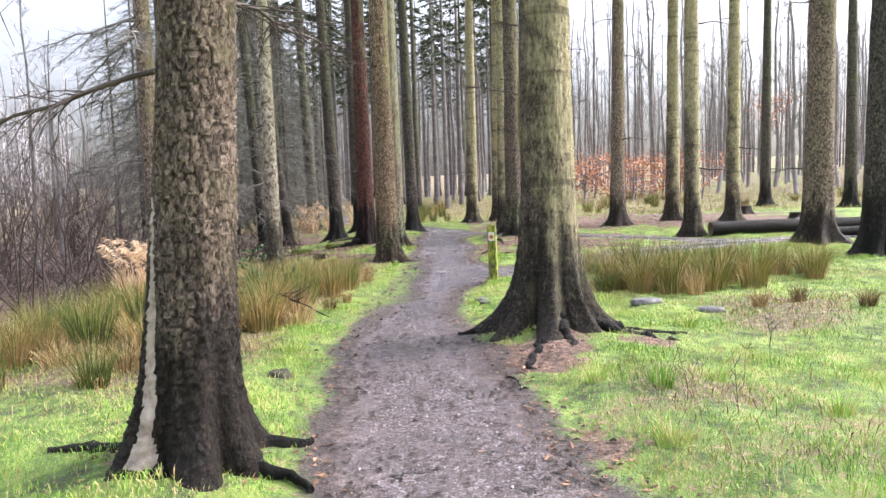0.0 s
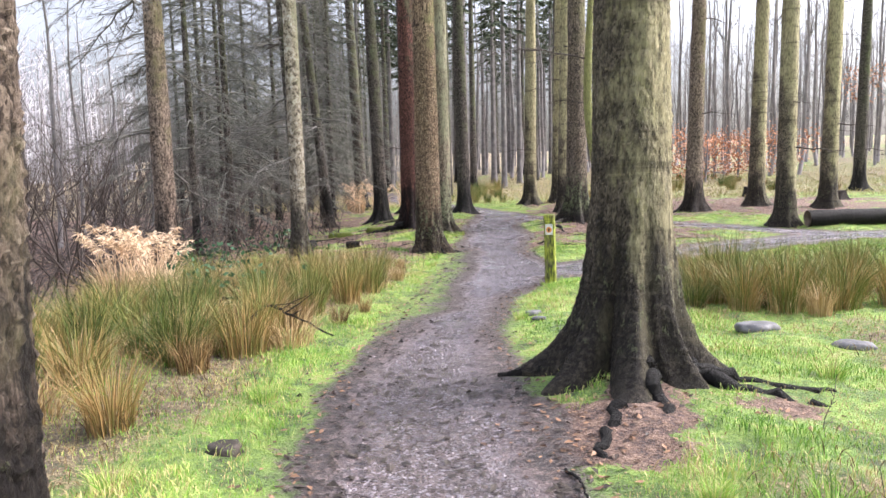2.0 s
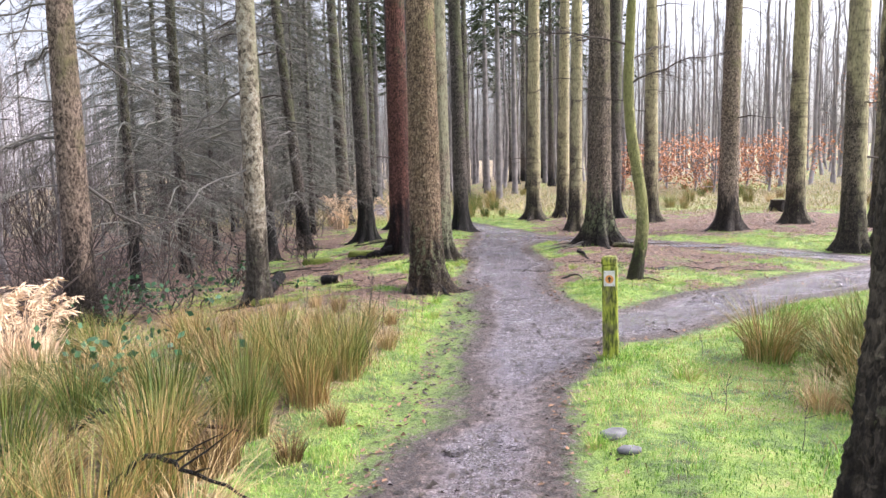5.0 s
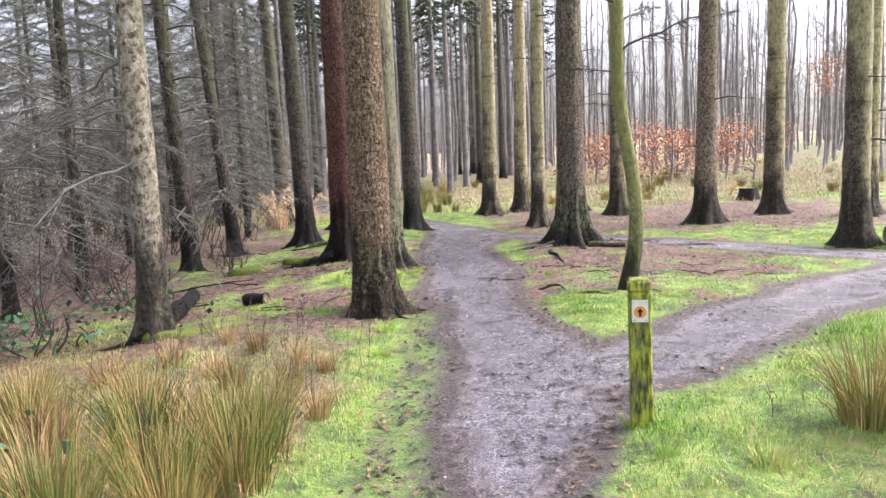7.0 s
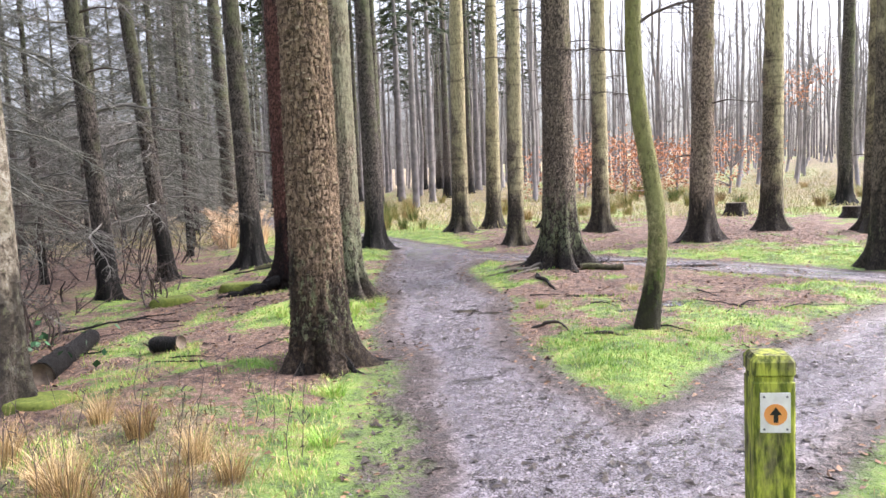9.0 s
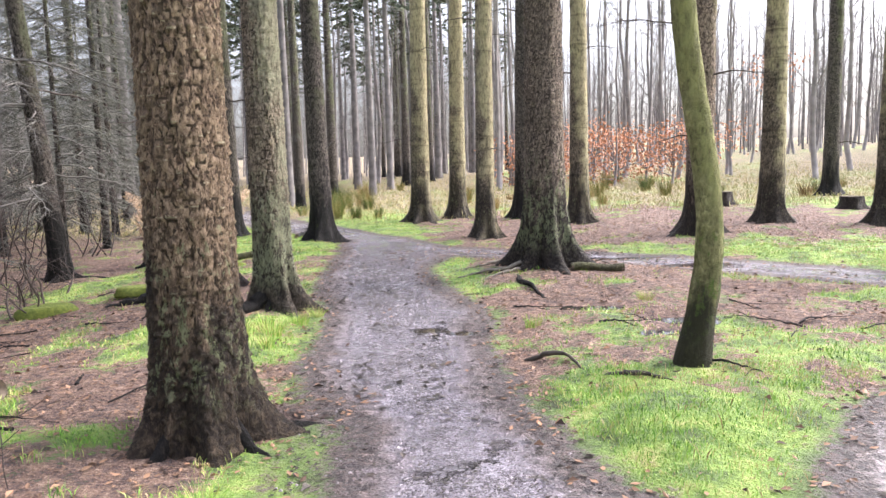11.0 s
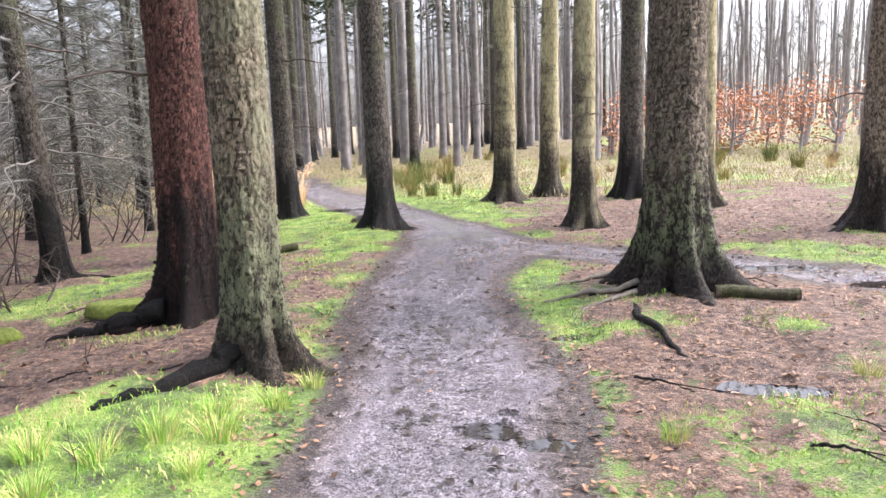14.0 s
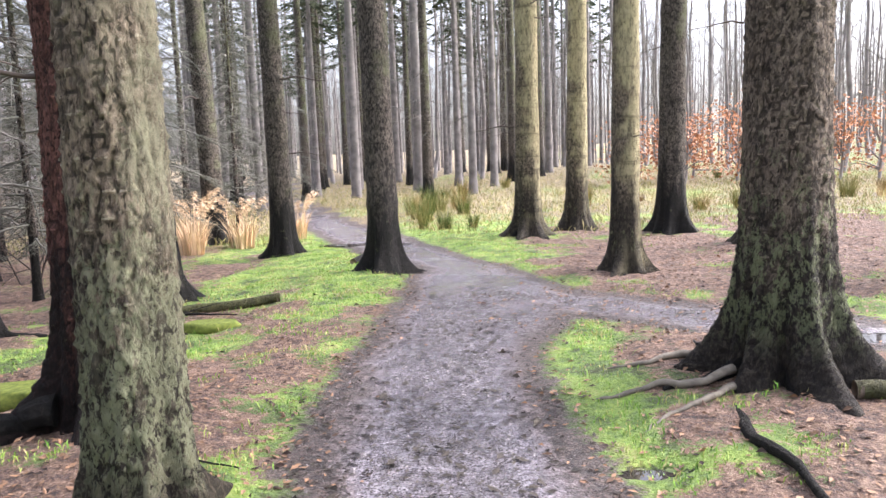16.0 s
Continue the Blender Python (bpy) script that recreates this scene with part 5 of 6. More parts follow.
# ---- thicket on the boggy side ----
def bush_mesh(name, seed, stems=9, tall=2.4):
    rng = np.random.default_rng(seed)
    b = Buf()

    def grow(p, d, L, r, depth):
        k = 5 if depth < 2 else 3
        pts = [p]
        for _ in range(k - 1):
            d = d + rng.normal(0, 0.16, 3)
            d = d / np.linalg.norm(d)
            pts.append(pts[-1] + d * L / (k - 1))
        b.tube(np.array(pts), r * np.linspace(1, 0.4, k), 4 if depth == 0 else 3, False)
        if depth < 3:
            for _ in range((4, 3, 3)[depth]):
                q = pts[int(rng.integers(1, k))]
                e = d + rng.normal(0, 0.55, 3)
                grow(q, e / np.linalg.norm(e), L * rng.uniform(0.35, 0.65), r * 0.45, depth + 1)

    for _ in range(stems):
        d = np.array([rng.normal(0, 0.4), rng.normal(0, 0.4), 1.0])
        grow(np.array([rng.normal(0, 0.15), rng.normal(0, 0.15), -0.05]), d / np.linalg.norm(d), tall * rng.uniform(0.5, 0.8), 0.014, 0)
    return b.mesh(name)


BUSH = [bush_mesh("bare_shrub", 950 + k, 7, 2.2 + 0.3 * k) for k in range(3)]
LOWB = [bush_mesh("bramble_tangle", 960 + k, 6, 1.0) for k in range(2)]
bg = np.random.default_rng(44)
for x, y, s in ((-6.2, 6.4, 1.3), (-5.6, 7.3, 1.2), (-6.8, 8.4, 1.4), (-7.6, 6.2, 1.1), (-8.6, 8.0, 1.2), (-6.4, 10.2, 1.0), (-7.4, 11.4, 1.1), (-5.4, 11.0, 0.8), (-9.4, 10.4, 1.2), (-8.4, 12.8, 1.1), (-6.2, 13.4, 0.9), (-10.6, 7.2, 1.2), (-9.8, 5.0, 1.1), (-11.2, 12.4, 1.3),
                (-7.2, 15.4, 1.0), (-8.8, 15.2, 1.1), (-6.6, 18.2, 1.0), (-7.8, 19.4, 1.1), (-9.8, 18.8, 1.2), (-6.9, 21.8, 1.0), (-8.4, 22.4, 1.1), (-10.6, 22.2, 1.2), (-12.6, 9.4, 1.3), (-13.2, 13.6, 1.3), (-7.0, 4.2, 0.9), (-8.6, 3.6, 1.0), (-12.2, 17.0, 1.3), (-5.9, 9.1, 0.8)):
    ob = part("bare_shrub", BUSH[int(bg.integers(3))], M_twig)
    ob.matrix_world = pose(x, y, ground_at(x, y) - 0.02, 0, 0, bg.uniform(0, 360)) @ Matrix.Diagonal((s, s, s, 1))
    tagged(ob, "leafless dark shrub with a tangle of fine twigs", "shrub", "bare shrubs in the bog")
for k in range(46):
    x, y = bg.uniform(-26, -9), bg.uniform(4, 34)
    if x < -1.2 * (y + 5) or x > -0.34 * (y + 5):
        continue
    s = bg.uniform(1.0, 1.5)
    ob = part("bare_shrub", BUSH[int(bg.integers(3))], M_twig)
    ob.matrix_world = pose(x, y, ground_at(x, y) - 0.02, 0, 0, bg.uniform(0, 360)) @ Matrix.Diagonal((s, s, s, 1))
    tagged(ob, "leafless dark shrub with a tangle of fine twigs", "shrub", "bare shrubs in the bog")
for k in range(48):
    x, y = bg.uniform(-9.5, -4.6), bg.uniform(4.5, 17)
    s = bg.uniform(0.7, 1.2)
    ob = part("bramble_tangle", LOWB[int(bg.integers(2))], M_twig)
    ob.matrix_world = pose(x, y, ground_at(x, y) - 0.03, 0, 0, bg.uniform(0, 360)) @ Matrix.Diagonal((s * 1.4, s * 1.4, s * 0.75, 1))
    tagged(ob, "low tangle of dead bramble and heather stems", "bramble", "bramble tangles in the bog")
for x, y in ((-5.1, 9.4), (-4.5, 9.9), (-5.6, 10.3), (-4.2, 11.2), (-2.9, 6.1)):
    n = 90
    g = bg.normal(size=(n, 3)) * (0.3, 0.25, 0.14) + (0, 0, 0.28)
    a = bg.normal(size=(n, 3))
    a /= np.linalg.norm(a, axis=1)[:, None]
    c = np.cross(a, bg.normal(size=(n, 3)))
    c /= np.linalg.norm(c, axis=1)[:, None]
    s = bg.uniform(0.025, 0.05, n)[:, None]
    lb = Buf()
    lb.put(np.stack([g - a * s, g + c * s * 0.7, g + a * s, g - c * s * 0.7], 1), np.arange(n * 4).reshape(-1, 4))
    stem = Buf()
    for _ in range(7):
        e = bg.normal(size=3) * (0.3, 0.25, 0.1) + (0, 0, 0.34)
        stem.tube(np.array([[0, 0, -0.03], e * 0.5 + (0, 0, 0.1), e]), [0.006, 0.004, 0.002], 3, False)
    t = thing("bramble_bush", "small bramble bush with dark green leaves", "bramble", "leafy brambles")
    t.matrix_world = pose(x, y, ground_at(x, y))
    part("stem", stem.mesh("stem"), M_twig, t)
    tagged(part("leaves", lb.mesh("leaves", False), M_bramble, t), kind="stuff")


# ---- waymark post ----
def post_material():
    n = Nodes("mossy_post")
    v = n.mapped((1, 1, 0.18), vary=False)
    grain = n.noise(v, 55.0, 5.0, 0.6)
    wood = n.ramp(grain, (0.4, (0.02, 0.02, 0.01)), (0.6, (0.16, 0.15, 0.07)))
    algae = n.step(n.noise(n.mapped((1, 1, 0.5), vary=False), 9.0, 5.0, 0.65), 0.35, 0.56)
    color = n.mix(algae, wood, n.ramp(grain, (0.4, (0.10, 0.13, 0.015)), (0.6, (0.40, 0.44, 0.06))))
    return n.done(color, 0.75, n.bump(grain, 0.8, 0.006), 0.3)


M_post = post_material()
M_plate = plain("plate_white", (0.62, 0.60, 0.56), (0.80, 0.79, 0.76), 30.0, 0.35, 0.0005)
M_orange = plain("disc_orange", (0.72, 0.28, 0.07), (0.80, 0.36, 0.12), 20.0, 0.4, 0.0005)
M_black = plain("arrow_black", (0.012, 0.012, 0.012), (0.03, 0.03, 0.03), 20.0, 0.4, 0.0005)


def ring_solid(levels, name):
    """A squared post from (z, half width) levels with chamfered corners."""
    bm = bmesh.new()
    rows = []
    for z, w in levels:
        c = w * 0.12
        rows.append([bm.verts.new(p) for p in ((w - c, -w, z), (w, -w + c, z), (w, w - c, z), (w - c, w, z), (-w + c, w, z), (-w, w - c, z), (-w, -w + c, z), (-w + c, -w, z))])
    for lo, hi in zip(rows[:-1], rows[1:]):
        for k in range(8):
            bm.faces.new((lo[k], lo[(k + 1) % 8], hi[(k + 1) % 8], hi[k]))
    bm.faces.new(rows[-1])
    bm.faces.new(rows[0][::-1])
    return bm_mesh(bm, name)


def flat_solid(outline, y0, y1, name):
    bm = bmesh.new()
    f = [bm.verts.new((x, y0, z)) for x, z in outline]
    g = [bm.verts.new((x, y1, z)) for x, z in outline]
    bm.faces.new(f)
    bm.faces.new(g[::-1])
    for k in range(len(f)):
        j = (k + 1) % len(f)
        bm.faces.new((f[k], g[k], g[j], f[j]))
    return bm_mesh(bm, name)


post = thing("waymark_post", "mossy green square wooden waymark post with arrow plate", "waymark post")
post.matrix_world = pose(0.965, 7.57, ground_at(0.965, 7.57) - 0.015, 0.8, -0.8, -6)
W = 0.066
part("shaft", ring_solid([(-0.3, W * 1.03), (0.0, W * 1.03), (0.3, W * 1.0), (0.6, W), (0.845, W), (0.85, W * 0.93), (0.865, W * 0.93), (0.87, W)], "shaft"), M_post, post)
part("cap", ring_solid([(0.872, W * 1.02), (0.915, W * 1.02), (0.935, W * 0.8), (0.938, W * 0.4)], "cap"), M_post, post, "algae-green chamfered post cap")
plate = part("plate", flat_solid([(-0.047, 0.68), (0.047, 0.68), (0.047, 0.815), (-0.047, 0.815)], -W - 0.006, -W - 0.001, "plate"), M_plate, post, "white plastic waymark plate")
part("disc", flat_solid([(0.036 * math.cos(k * math.pi / 16), 0.742 + 0.036 * math.sin(k * math.pi / 16)) for k in range(32)], -W - 0.0085, -W - 0.0062, "disc"), M_orange, plate, "orange waymark disc")
part("arrow", flat_solid([(-0.007, 0.716), (0.007, 0.716), (0.007, 0.742), (0.019, 0.742), (0.0, 0.768), (-0.019, 0.742), (-0.007, 0.742)], -W - 0.0105, -W - 0.0087, "arrow"), M_black, plate, "black upward arrow")
for sx_, sz_ in ((-0.036, 0.802), (0.036, 0.802), (-0.036, 0.692), (0.036, 0.692)):
    part("screw", flat_solid([(sx_ + 0.004 * math.cos(k), sz_ + 0.004 * math.sin(k)) for k in (0, 1.05, 2.1, 3.14, 4.19, 5.24)], -W - 0.0085, -W - 0.0062, "screw"), M_stone, plate)


# ---- logs, stumps, stones, sticks ----
def log(p, q, r, label, material=M_bark_dark, seed=0):
    rng = np.random.default_rng(seed)
    p, q = np.array(p, dtype=float), np.array(q, dtype=float)
    t = thing("fallen_log", label, "log")
    L = np.linalg.norm(q - p)
    base = (p + q) / 2
    t.matrix_world = Matrix.Translation(Vector(base))
    k = 24
    u = np.linspace(0, 1, k)
    pts = (p - base)[None] + (q - p)[None] * u[:, None]
    pts[:, 2] += 0.01 * np.sin(u * 7)
    b = Buf()
    b.tube(pts, r * (1 - 0.15 * u) * (1 + 0.03 * rng.normal(size=k)), 18, False)
    part("bark", b.mesh("bark"), material, t)
    d = (q - p) / L
    for s, sg in ((0, -1), (1, 1)):
        e = Buf()
        o = (p if s == 0 else q) - base
        rr = r * (0.99 if s == 0 else 0.85)
        e.tube(np.stack([o - d * sg * 0.03, o + d * sg * 0.004]), [rr, rr * 0.97], 18)
        part("cut_end", e.mesh("cut_end"), M_cut, t, "weathered sawn end")


def on(x, y, up=0.0):
    return (x, y, ground_at(x, y) + up)


log(on(6.35, 15.55, 0.17), on(11.2, 16.3, 0.17), 0.19, "long dark fallen log lying beside the side path", seed=1)
log(on(9.0, 14.9, 0.10), on(13.5, 15.4, 0.10), 0.12, "thinner fallen log behind the massive conifer", seed=2)
log(on(-3.72, 10.9, 0.08), on(-4.15, 12.5, 0.09), 0.11, "short grey rotting log on moss", M_bark_dark, 3)
log(on(-3.16, 11.85, 0.06), on(-2.86, 11.75, 0.06), 0.085, "short dark sawn log offcut on moss", M_bark_dark, 4)
log(on(1.52, 16.0, 0.04), on(2.15, 15.95, 0.03), 0.055, "short mossy log beside the lichen-crusted tree", M_bark_moss, 5)
log(on(9.9, 19.5, 0.05), on(11.4, 20.2, 0.05), 0.08, "grey log out on the litter", M_bark_far, 6)
log(on(-3.0, 22.3, 0.03), on(-1.75 - 1.3, 24.6, 0.03), 0.05, "thin pole lying across the verge", M_bark_dark, 7)
log(on(-4.4, 19.0, 0.04), on(-3.1, 19.5, 0.04), 0.06, "thin mossy log lying under dark trees", M_bark_moss, 8)


def stump(x, y, r, h, seed, label):
    t = thing("tree_stump", label, "stump", "sawn stumps")
    t.matrix_world = pose(x, y, ground_at(x, y))
    k, segs = 8, 22
    th = np.linspace(0, 2 * np.pi, segs, endpoint=False)
    z = np.linspace(-0.1, h, k)
    Z, TH = np.meshgrid(z, th, indexing="ij")
    R = r + r * 0.7 * (0.5 + 0.5 * np.cos(TH * 5 + seed)) * np.exp(-np.maximum(Z, 0) / (0.35 * h)) + 0.02 * fractal(TH * 2, Z * 5, 1, seed)
    b = Buf()
    i, j = np.meshgrid(np.arange(k - 1), np.arange(segs), indexing="ij")
    j2 = (j + 1) % segs
    b.put(np.stack([R * np.cos(TH), R * np.sin(TH), Z], -1), np.stack([i * segs + j, i * segs + j2, (i + 1) * segs + j2, (i + 1) * segs + j], -1))
    part("bark", b.mesh("bark"), M_bark, t)
    c = Buf()
    c.tube(np.array([[0, 0, h - 0.03], [0, 0, h + 0.004]]), [r * 1.0, r * 0.98], segs)
    part("cut_face", c.mesh("cut_face"), M_cut, t, "weathered sawn face")


stump(7.7, 27.0, 0.27, 0.36, 1, "grey sawn tree stump in the litter clearing")
stump(9.9, 24.6, 0.25, 0.30, 2, "brown sawn tree stump in the litter clearing")
stump(10.6, 21.3, 0.2, 0.2, 3, "low rotten stump on the grass")


def rock(x, y, sx, sy, sz, turn, seed, label, material=M_stone, up=0.0):
    rng = np.random.default_rng(seed)
    bm = bmesh.new()
    bmesh.ops.create_icosphere(bm, subdivisions=3, radius=1.0)
    for v in bm.verts:
        n = noise.noise(v.co * 1.6 + Vector((seed, 0, 0))) * 0.22
        v.co = v.co * (1 + n)
        v.co.z = max(min(v.co.z, 0.55), -0.6)
        v.co = Vector((v.co.x * sx, v.co.y * sy, v.co.z * sz))
    ob = part("stone", bm_mesh(bm, "stone", True), material)
    ob.matrix_world = pose(x, y, ground_at(x, y) + up, 0, 0, turn)
    return tagged(ob, label, "stone", "stones by the footpath")


rock(2.85, 4.85, 0.2, 0.11, 0.07, 15, 1, "flat pale grey stone half sunk in turf", up=0.015)
rock(3.45, 4.3, 0.15, 0.1, 0.06, -10, 2, "flat grey stone half sunk in turf", up=0.01)
rock(0.86, 5.55, 0.10, 0.06, 0.04, 40, 3, "small wet slate chip at the path edge", up=0.02)
rock(0.93, 5.3, 0.07, 0.05, 0.03, 10, 4, "small wet slate chip at the path edge", up=0.015)
rock(-0.57, 1.7, 0.10, 0.08, 0.10, 30, 5, "dark wet slate stone in the verge", M_root)
rock(-3.75, 16.3, 0.38, 0.2, 0.12, 10, 6, "mossy flat stone by the red-barked conifer", M_moss, 0.04)
rock(-4.5, 15.4, 0.3, 0.22, 0.16, 40, 7, "mossy boulder by a surface root", M_moss)
rock(-3.3, 18.2, 0.3, 0.16, 0.09, 5, 8, "mossy flat stone under dark trees", M_moss, 0.03)
rock(-3.25, 10.1, 0.3, 0.2, 0.1, 5, 10, "mossy hump at the pale tree's foot", M_moss)


M_rootpale = plain("root_worn", (0.07, 0.06, 0.048), (0.24, 0.21, 0.165), 14.0, 0.6, 0.01)


def stick(pts, r, label, material=M_bark_dark, twigs=0, seed=0, name="fallen_branch"):
    rng = np.random.default_rng(seed)
    w = np.array([on(x, y, z) for x, y, z in pts])
    u = np.linspace(0, 1, len(w))
    uu = np.linspace(0, 1, 16)
    p = np.stack([np.interp(uu, u, w[:, c]) for c in range(3)], -1)
    p[1:-1] = (p[:-2] + p[1:-1] * 2 + p[2:]) / 4
    p[1:-1] += rng.normal(0, 0.35 * r, (14, 3))
    o = p[0].copy()
    b = Buf()
    b.tube(p - o, r * (1 - 0.65 * uu) * (1 + 0.12 * rng.normal(size=16)), 8)
    t = thing(name, label, "branch")
    t.matrix_world = Matrix.Translation(Vector(o))
    part("stem", b.mesh("stem"), material, t)
    for _ in range(twigs):
        s = int(rng.integers(3, 15))
        d = (p[s] - p[s - 1]) / np.linalg.norm(p[s] - p[s - 1]) + rng.normal(0, 0.7, 3)
        d[2] = abs(d[2]) * 0.5
        L = rng.uniform(0.12, 0.35)
        c = Buf()
        c.tube(np.stack([p[s] - o, p[s] - o + d * L * 0.5, p[s] - o + d * L + rng.normal(0, 0.02, 3)]), [r * 0.4, r * 0.3, r * 0.12], 5)
        part("twig", c.mesh("twig"), material, t)


stick([(-1.62, 4.0, 0.1), (-1.4, 4.15, 0.32), (-1.2, 4.2, 0.22), (-0.85, 4.3, 0.05)], 0.018, "dark forked fallen branch propped in the rushes", twigs=4, seed=1)
stick([(-2.5, 4.95, 0.0), (-2.25, 5.0, 0.22), (-1.95, 5.1, 0.14), (-1.4, 5.2, 0.05)], 0.024, "dark wet fallen branch arching out of the grass", twigs=3, seed=2)
stick([(0.86, 16.0, -0.05), (0.84, 15.6, 0.01), (0.9, 15.15, 0.025), (0.98, 14.8, 0.01), (1.0, 14.6, -0.04)], 0.036, "dark surface root curving over the turf", name="surface_root")
stick([(-2.95, 15.55, 0.12), (-3.3, 15.45, 0.07), (-3.55, 15.36, 0.02), (-3.85, 15.25, -0.06)], 0.085, "thick mossy surface root of the red-barked conifer", name="surface_root")
stick([(-1.76, 14.26, 0.09), (-1.95, 13.95, 0.03), (-2.12, 13.65, 0.0), (-2.35, 13.5, -0.06)], 0.075, "thick dark surface root sinking into turf", name="surface_root")
stick([(0.95, 16.3, 0.05), (0.72, 16.18, 0.02), (0.5, 16.25, 0.025), (0.25, 16.1, 0.005), (0.1, 16.15, -0.02)], 0.028, "worn root running onto the path", M_rootpale, name="surface_root")
stick([(0.95, 16.65, 0.05), (0.7, 16.75, 0.02), (0.45, 16.62, 0.02), (0.2, 16.7, -0.02)], 0.028, "worn root running onto the path", M_rootpale, name="surface_root")
stick([(0.9, 16.1, 0.04), (0.7, 15.85, 0.02), (0.5, 15.75, 0.015), (0.3, 15.55, -0.02)], 0.022, "worn root running onto the path", M_rootpale, name="surface_root")
for pts, r_, m_ in (([(1.95, 3.0, 0.10), (2.25, 2.86, 0.0), (2.55, 2.85, -0.01), (2.95, 2.7, -0.07)], 0.07, M_bark_dark), ([(2.0, 3.15, 0.08), (2.35, 3.2, 0.0), (2.7, 3.05, -0.02), (3.05, 3.1, -0.07)], 0.055, M_bark_dark),
                    ([(1.72, 2.85, 0.10), (1.8, 2.5, -0.02), (1.78, 2.2, -0.08)], 0.07, M_bark_dark), ([(1.55, 2.5, -0.02), (1.5, 2.2, 0.0), (1.42, 1.95, -0.01), (1.46, 1.75, -0.07)], 0.05, M_bark_dark)):
    stick(pts, r_, "spreading surface root of the big conifer", m_, name="surface_root", seed=int(r_ * 1000))
stick([(0.5, 12.42, -0.02), (0.68, 12.33, 0.05), (0.8, 12.2, 0.03), (0.86, 11.95, -0.03)], 0.02, "dark root arching out of the moss", M_root, name="surface_root")
stick([(0.95, 11.85, -0.02), (1.12, 11.82, 0.02), (1.25, 11.7, 0.015), (1.5, 11.5, -0.03)], 0.02, "dark root sunk in the island turf", M_root, name="surface_root")
stick([(1.25, 1.75, 0.01), (1.33, 1.6, 0.02), (1.36, 1.4, 0.01)], 0.010, "thin stick lying on the path edge", twigs=1, seed=8)
stick([(-5.2, 13.2, 0.02), (-4.6, 13.6, 0.06), (-3.9, 14.1, 0.02)], 0.02, "long thin fallen branch on litter", twigs=3, seed=10)
stick([(-4.6, 18.4, 0.03), (-3.9, 18.9, 0.05), (-3.3, 18.8, 0.02)], 0.02, "long thin fallen branch on litter", twigs=3, seed=11)


# ---- litter ----
def leaves(name, x, y, size, material, label, category, seed):
    rng = np.random.default_rng(seed)
    n = len(x)
    z = height(x, y) + 0.006
    a = rng.uniform(0, 6.28, n)
    tilt = rng.normal(0, 0.35, (n, 2))
    s = size * rng.uniform(0.5, 1.2, n)
    c, d = np.cos(a), np.sin(a)
    up = np.abs(tilt[:, 0]) * s
    V = np.stack([
        np.stack([x - c * s, y - d * s, z], -1),
        np.stack([x - d * s * 0.5, y + c * s * 0.5, z + np.abs(tilt[:, 1]) * s], -1),
        np.stack([x + c * s, y + d * s, z + up], -1),
        np.stack([x + d * s * 0.5, y - c * s * 0.5, z + np.abs(tilt[:, 1]) * s * 0.4], -1)], 1)
    b = Buf()
    k = np.arange(n)[:, None] * 4
    b.put(V, None, np.concatenate([k + [0, 2, 1], k + [0, 3, 2]]))
    tagged(part(name, b.mesh(name, False), material), label, category, "", "stuff")


lx, ly = scatter(110000, (-5, 8, -3, 28), 21, lambda x, y: np.clip(zones(x, y)[1] * 0.8 + 0.6 * np.exp(-(path_depth(x, y) / 0.17) ** 2), 0, 1) * (1 - 0.6 * smooth(y, 16, 26)))
leaves("fallen_leaves", lx, ly, 0.026, M_litter, "brown fallen leaves and cone scales on the ground", "leaf litter", 22)
lx, ly = scatter(9000, (-2, 3, -2, 20), 27, lambda x, y: smooth(path_depth(x, y), -0.1, 0.1) * (0.15 + 0.85 * smooth(fractal(x, y, 1.5, 8), 0.45, 0.65)))
leaves("path_debris", lx, ly, 0.034, M_root, "dark clods and cone scales trodden into the path", "leaf litter", 28)
lx, ly = scatter(44000, (-2, 3, -2, 20), 23, lambda x, y: smooth(path_depth(x, y), 0.0, 0.1) * (0.25 + 0.75 * smooth(fractal(x, y, 1.2, 5), 0.45, 0.65)))
leaves("path_debris", lx, ly, 0.016, M_root, "dark wet bits of bark and cones on the path", "leaf litter", 24)

px, py = scatter(42000, (-2.5, 6, -2.5, 20), 25, lambda x, y: smooth(path_depth(x, y), -0.05, 0.15) * (0.3 + 0.7 * smooth(fractal(x, y, 1.6, 15), 0.4, 0.6)))
pr = np.random.default_rng(26)
ps = 0.0035 + 0.012 * pr.uniform(size=len(px)) ** 3.5
pz = height(px, py)
octa = np.array([(1, 0, 0), (0, 1, 0), (-1, 0, 0), (0, -1, 0), (0, 0, 0.7)])
ang = pr.uniform(0, 6.28, len(px))
ox = octa[None, :, 0] * np.cos(ang)[:, None] - octa[None, :, 1] * np.sin(ang)[:, None] * 0.7
oy = octa[None, :, 0] * np.sin(ang)[:, None] + octa[None, :, 1] * np.cos(ang)[:, None] * 0.7
PV = np.stack([px[:, None] + ox * ps[:, None], py[:, None] + oy * ps[:, None], pz[:, None] + octa[None, :, 2] * ps[:, None]], -1)
pk = np.arange(len(px))[:, None] * 5
pb = Buf()
pb.put(PV, None, np.concatenate([pk + [0, 1, 4], pk + [1, 2, 4], pk + [2, 3, 4], pk + [3, 0, 4]]))
tagged(part("path_gravel", pb.mesh("path_gravel", False), M_pebble), "loose wet gravel bedded in the footpath", "gravel", "", "stuff")


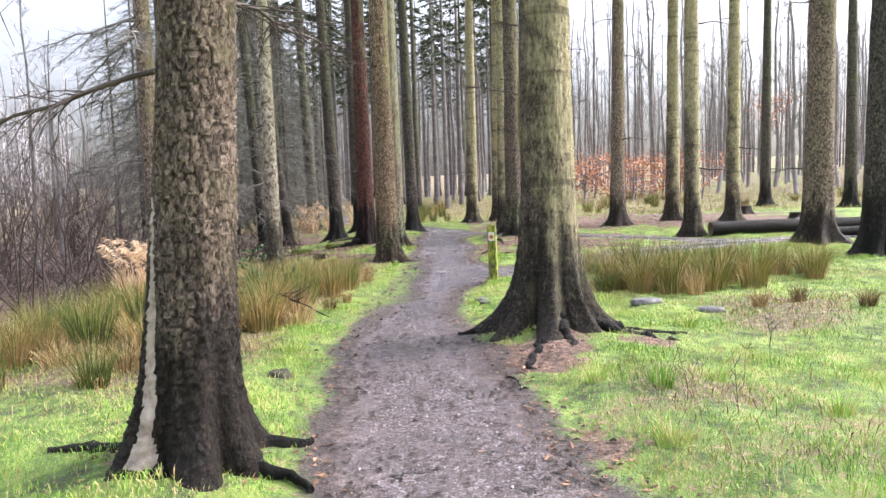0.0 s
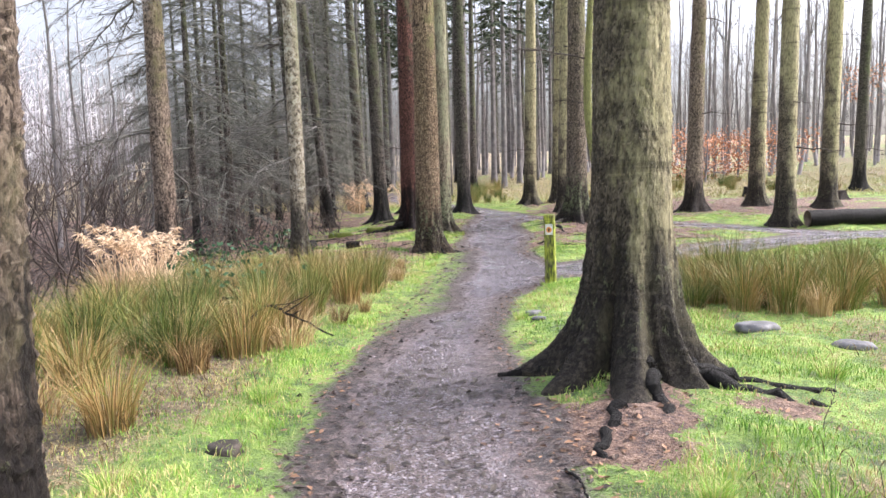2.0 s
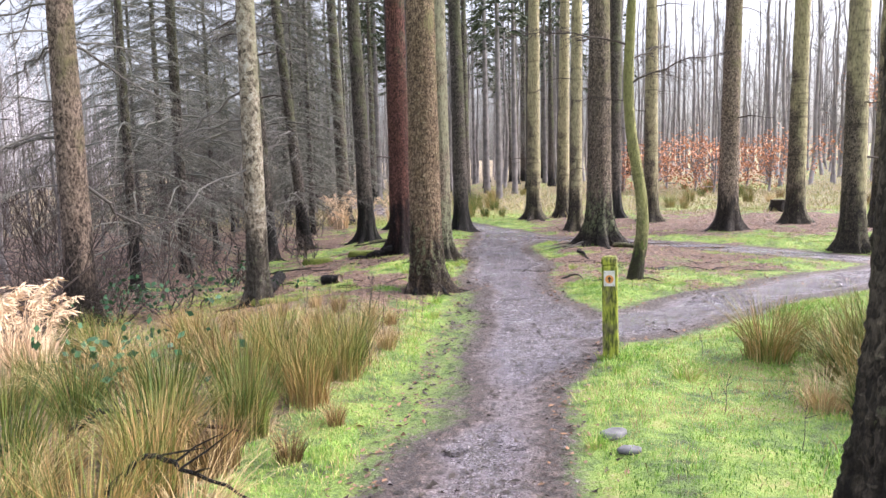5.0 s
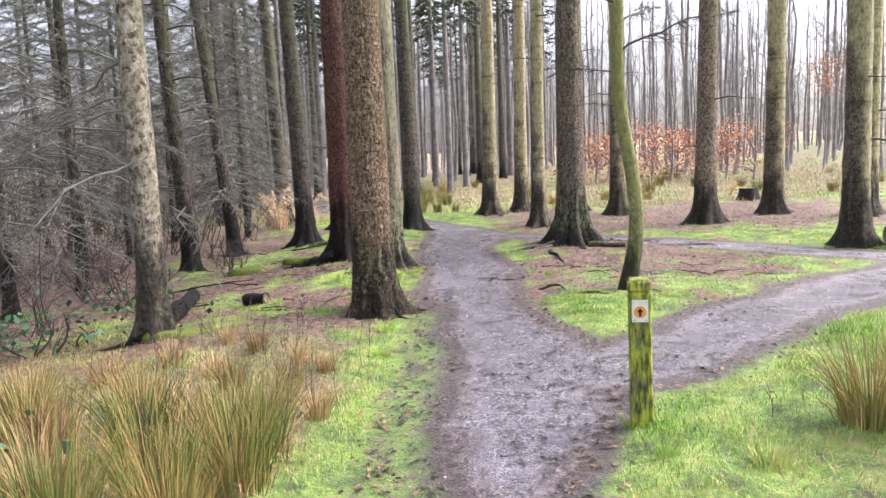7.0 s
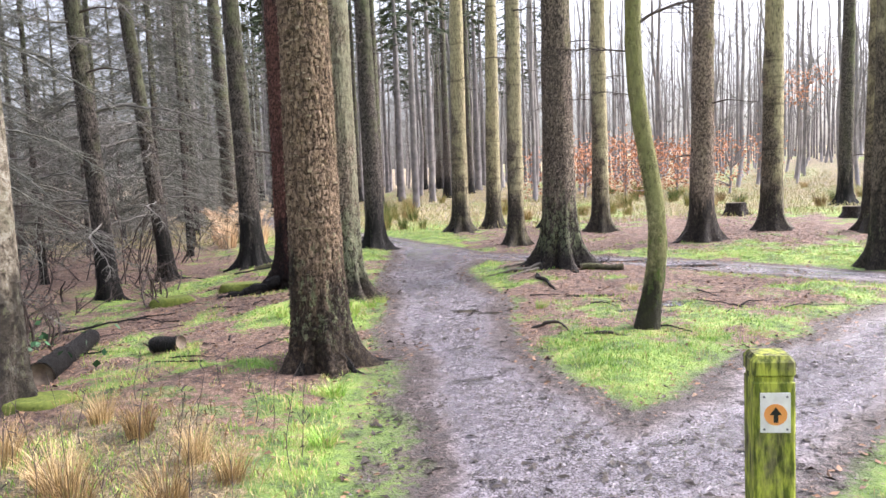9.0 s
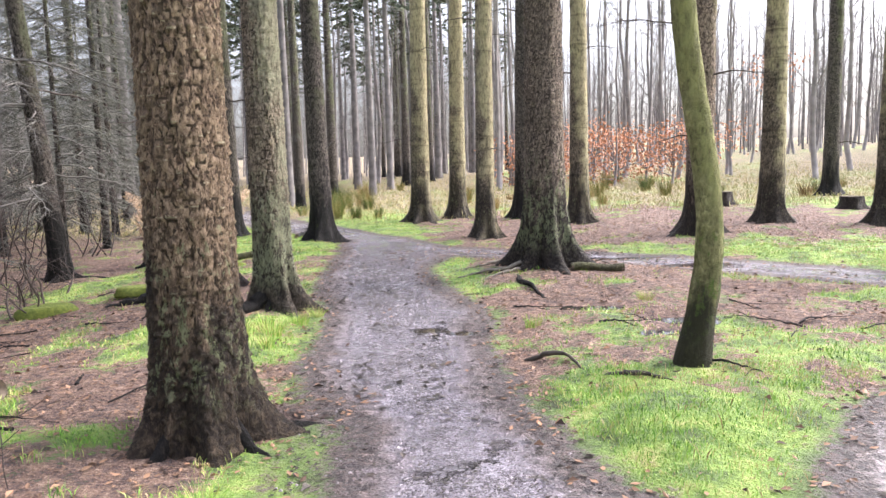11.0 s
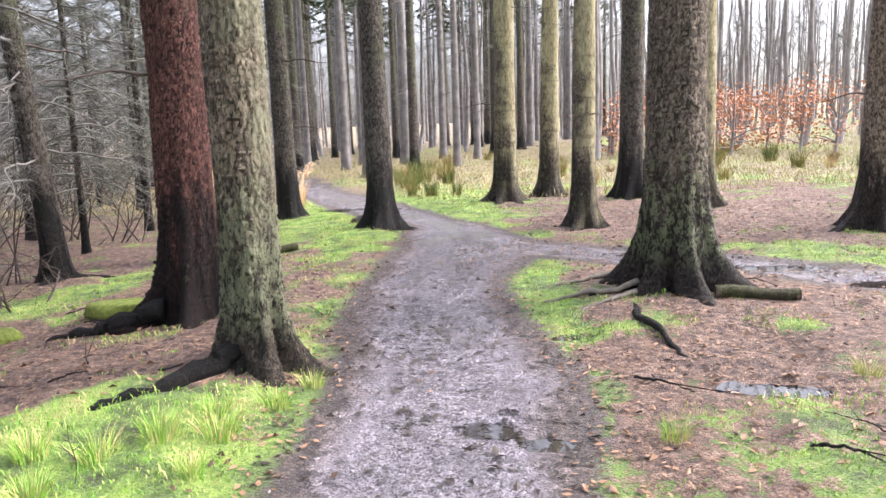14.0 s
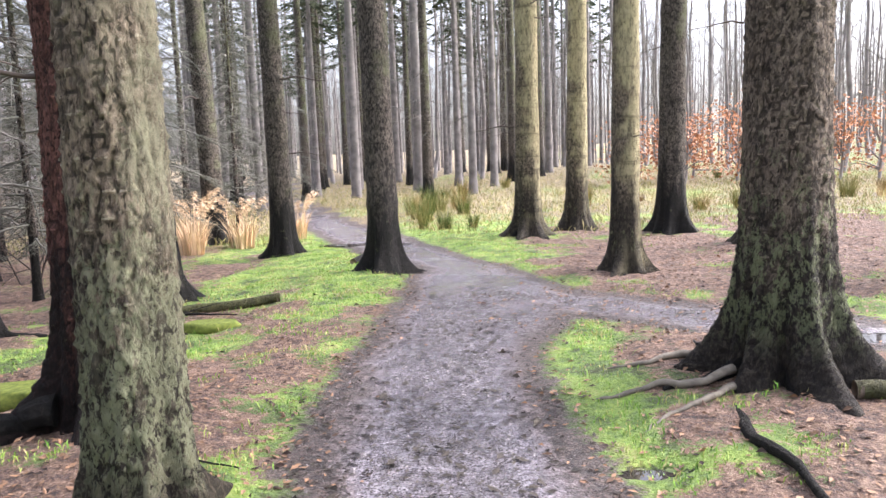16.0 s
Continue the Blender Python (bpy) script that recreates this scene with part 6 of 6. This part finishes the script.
# ---- dead stalks standing in the turf ----
def stalk(x, y, tall, seed):
    rng = np.random.default_rng(seed)
    t = thing("dead_stalk", "dry brown stalk of a dead plant standing in turf", "dead plant", "dead stalks")
    t.matrix_world = pose(x, y, ground_at(x, y), 0, 0, rng.uniform(0, 360))
    u = np.linspace(0, 1, 8)
    b = Buf()
    pts = np.stack([0.12 * tall * u ** 2, 0.02 * np.sin(u * 5), tall * u - 0.02], -1)
    b.tube(pts, 0.0028 * (1 - 0.6 * u), 5)
    part("stem", b.mesh("stem"), M_twig, t)
    for k in range(5):
        i = int(rng.integers(3, 8))
        d = rng.normal(0, 0.03, 3) + (0, 0, 0.04)
        c = Buf()
        c.tube(np.stack([pts[i], pts[i] + d * 0.6, pts[i] + d]), [0.0025, 0.002, 0.001], 4)
        part("twig", c.mesh("twig"), M_twig, t)


for k, (x, y, h_) in enumerate(((2.45, 1.0, 0.32), (2.75, 0.9, 0.36), (2.9, 1.3, 0.3), (3.3, 1.9, 0.4), (3.5, 2.6, 0.36), (2.1, 5.0, 0.34), (1.9, 5.4, 0.3), (2.25, 4.6, 0.38), (1.6, 6.0, 0.26), (2.3, 5.6, 0.4), (-2.2, 7.6, 0.4), (-2.6, 8.5, 0.36), (-1.8, 9.2, 0.3), (-2.4, 9.9, 0.34), (-3.0, 9.2, 0.4), (-2.0, 10.4, 0.3), (-3.4, 8.6, 0.42), (-1.9, 12.75, 0.3), (1.75, 7.6, 0.24), (2.6, 2.2, 0.28))):
    stalk(x, y, h_, 2000 + k)
# a sparse stand of dark dead stalks in the straw
for k in range(30):
    rr = np.random.default_rng(2050 + k)
    stalk(rr.uniform(-2.9, -1.0), rr.uniform(5.6, 9.6), rr.uniform(0.35, 0.65), 2060 + k)
# fallen sticks over the litter under the trees
for k in range(36):
    rr = np.random.default_rng(2100 + k)
    x, y = (rr.uniform(-4.6, -1.9), rr.uniform(10.6, 17.5)) if k < 24 else (rr.uniform(0.5, 3.4), rr.uniform(12.0, 17.0))
    a, L = rr.uniform(0, 6.28), rr.uniform(0.2, 0.6)
    dx, dy = math.cos(a) * L, math.sin(a) * L
    stick([(x, y, 0.015), (x + dx * 0.5, y + dy * 0.5, 0.02 + 0.03 * rr.uniform()), (x + dx, y + dy, 0.012)], rr.uniform(0.004, 0.011), "thin fallen stick lying on the woodland floor", twigs=int(rr.integers(0, 3)), seed=2200 + k)
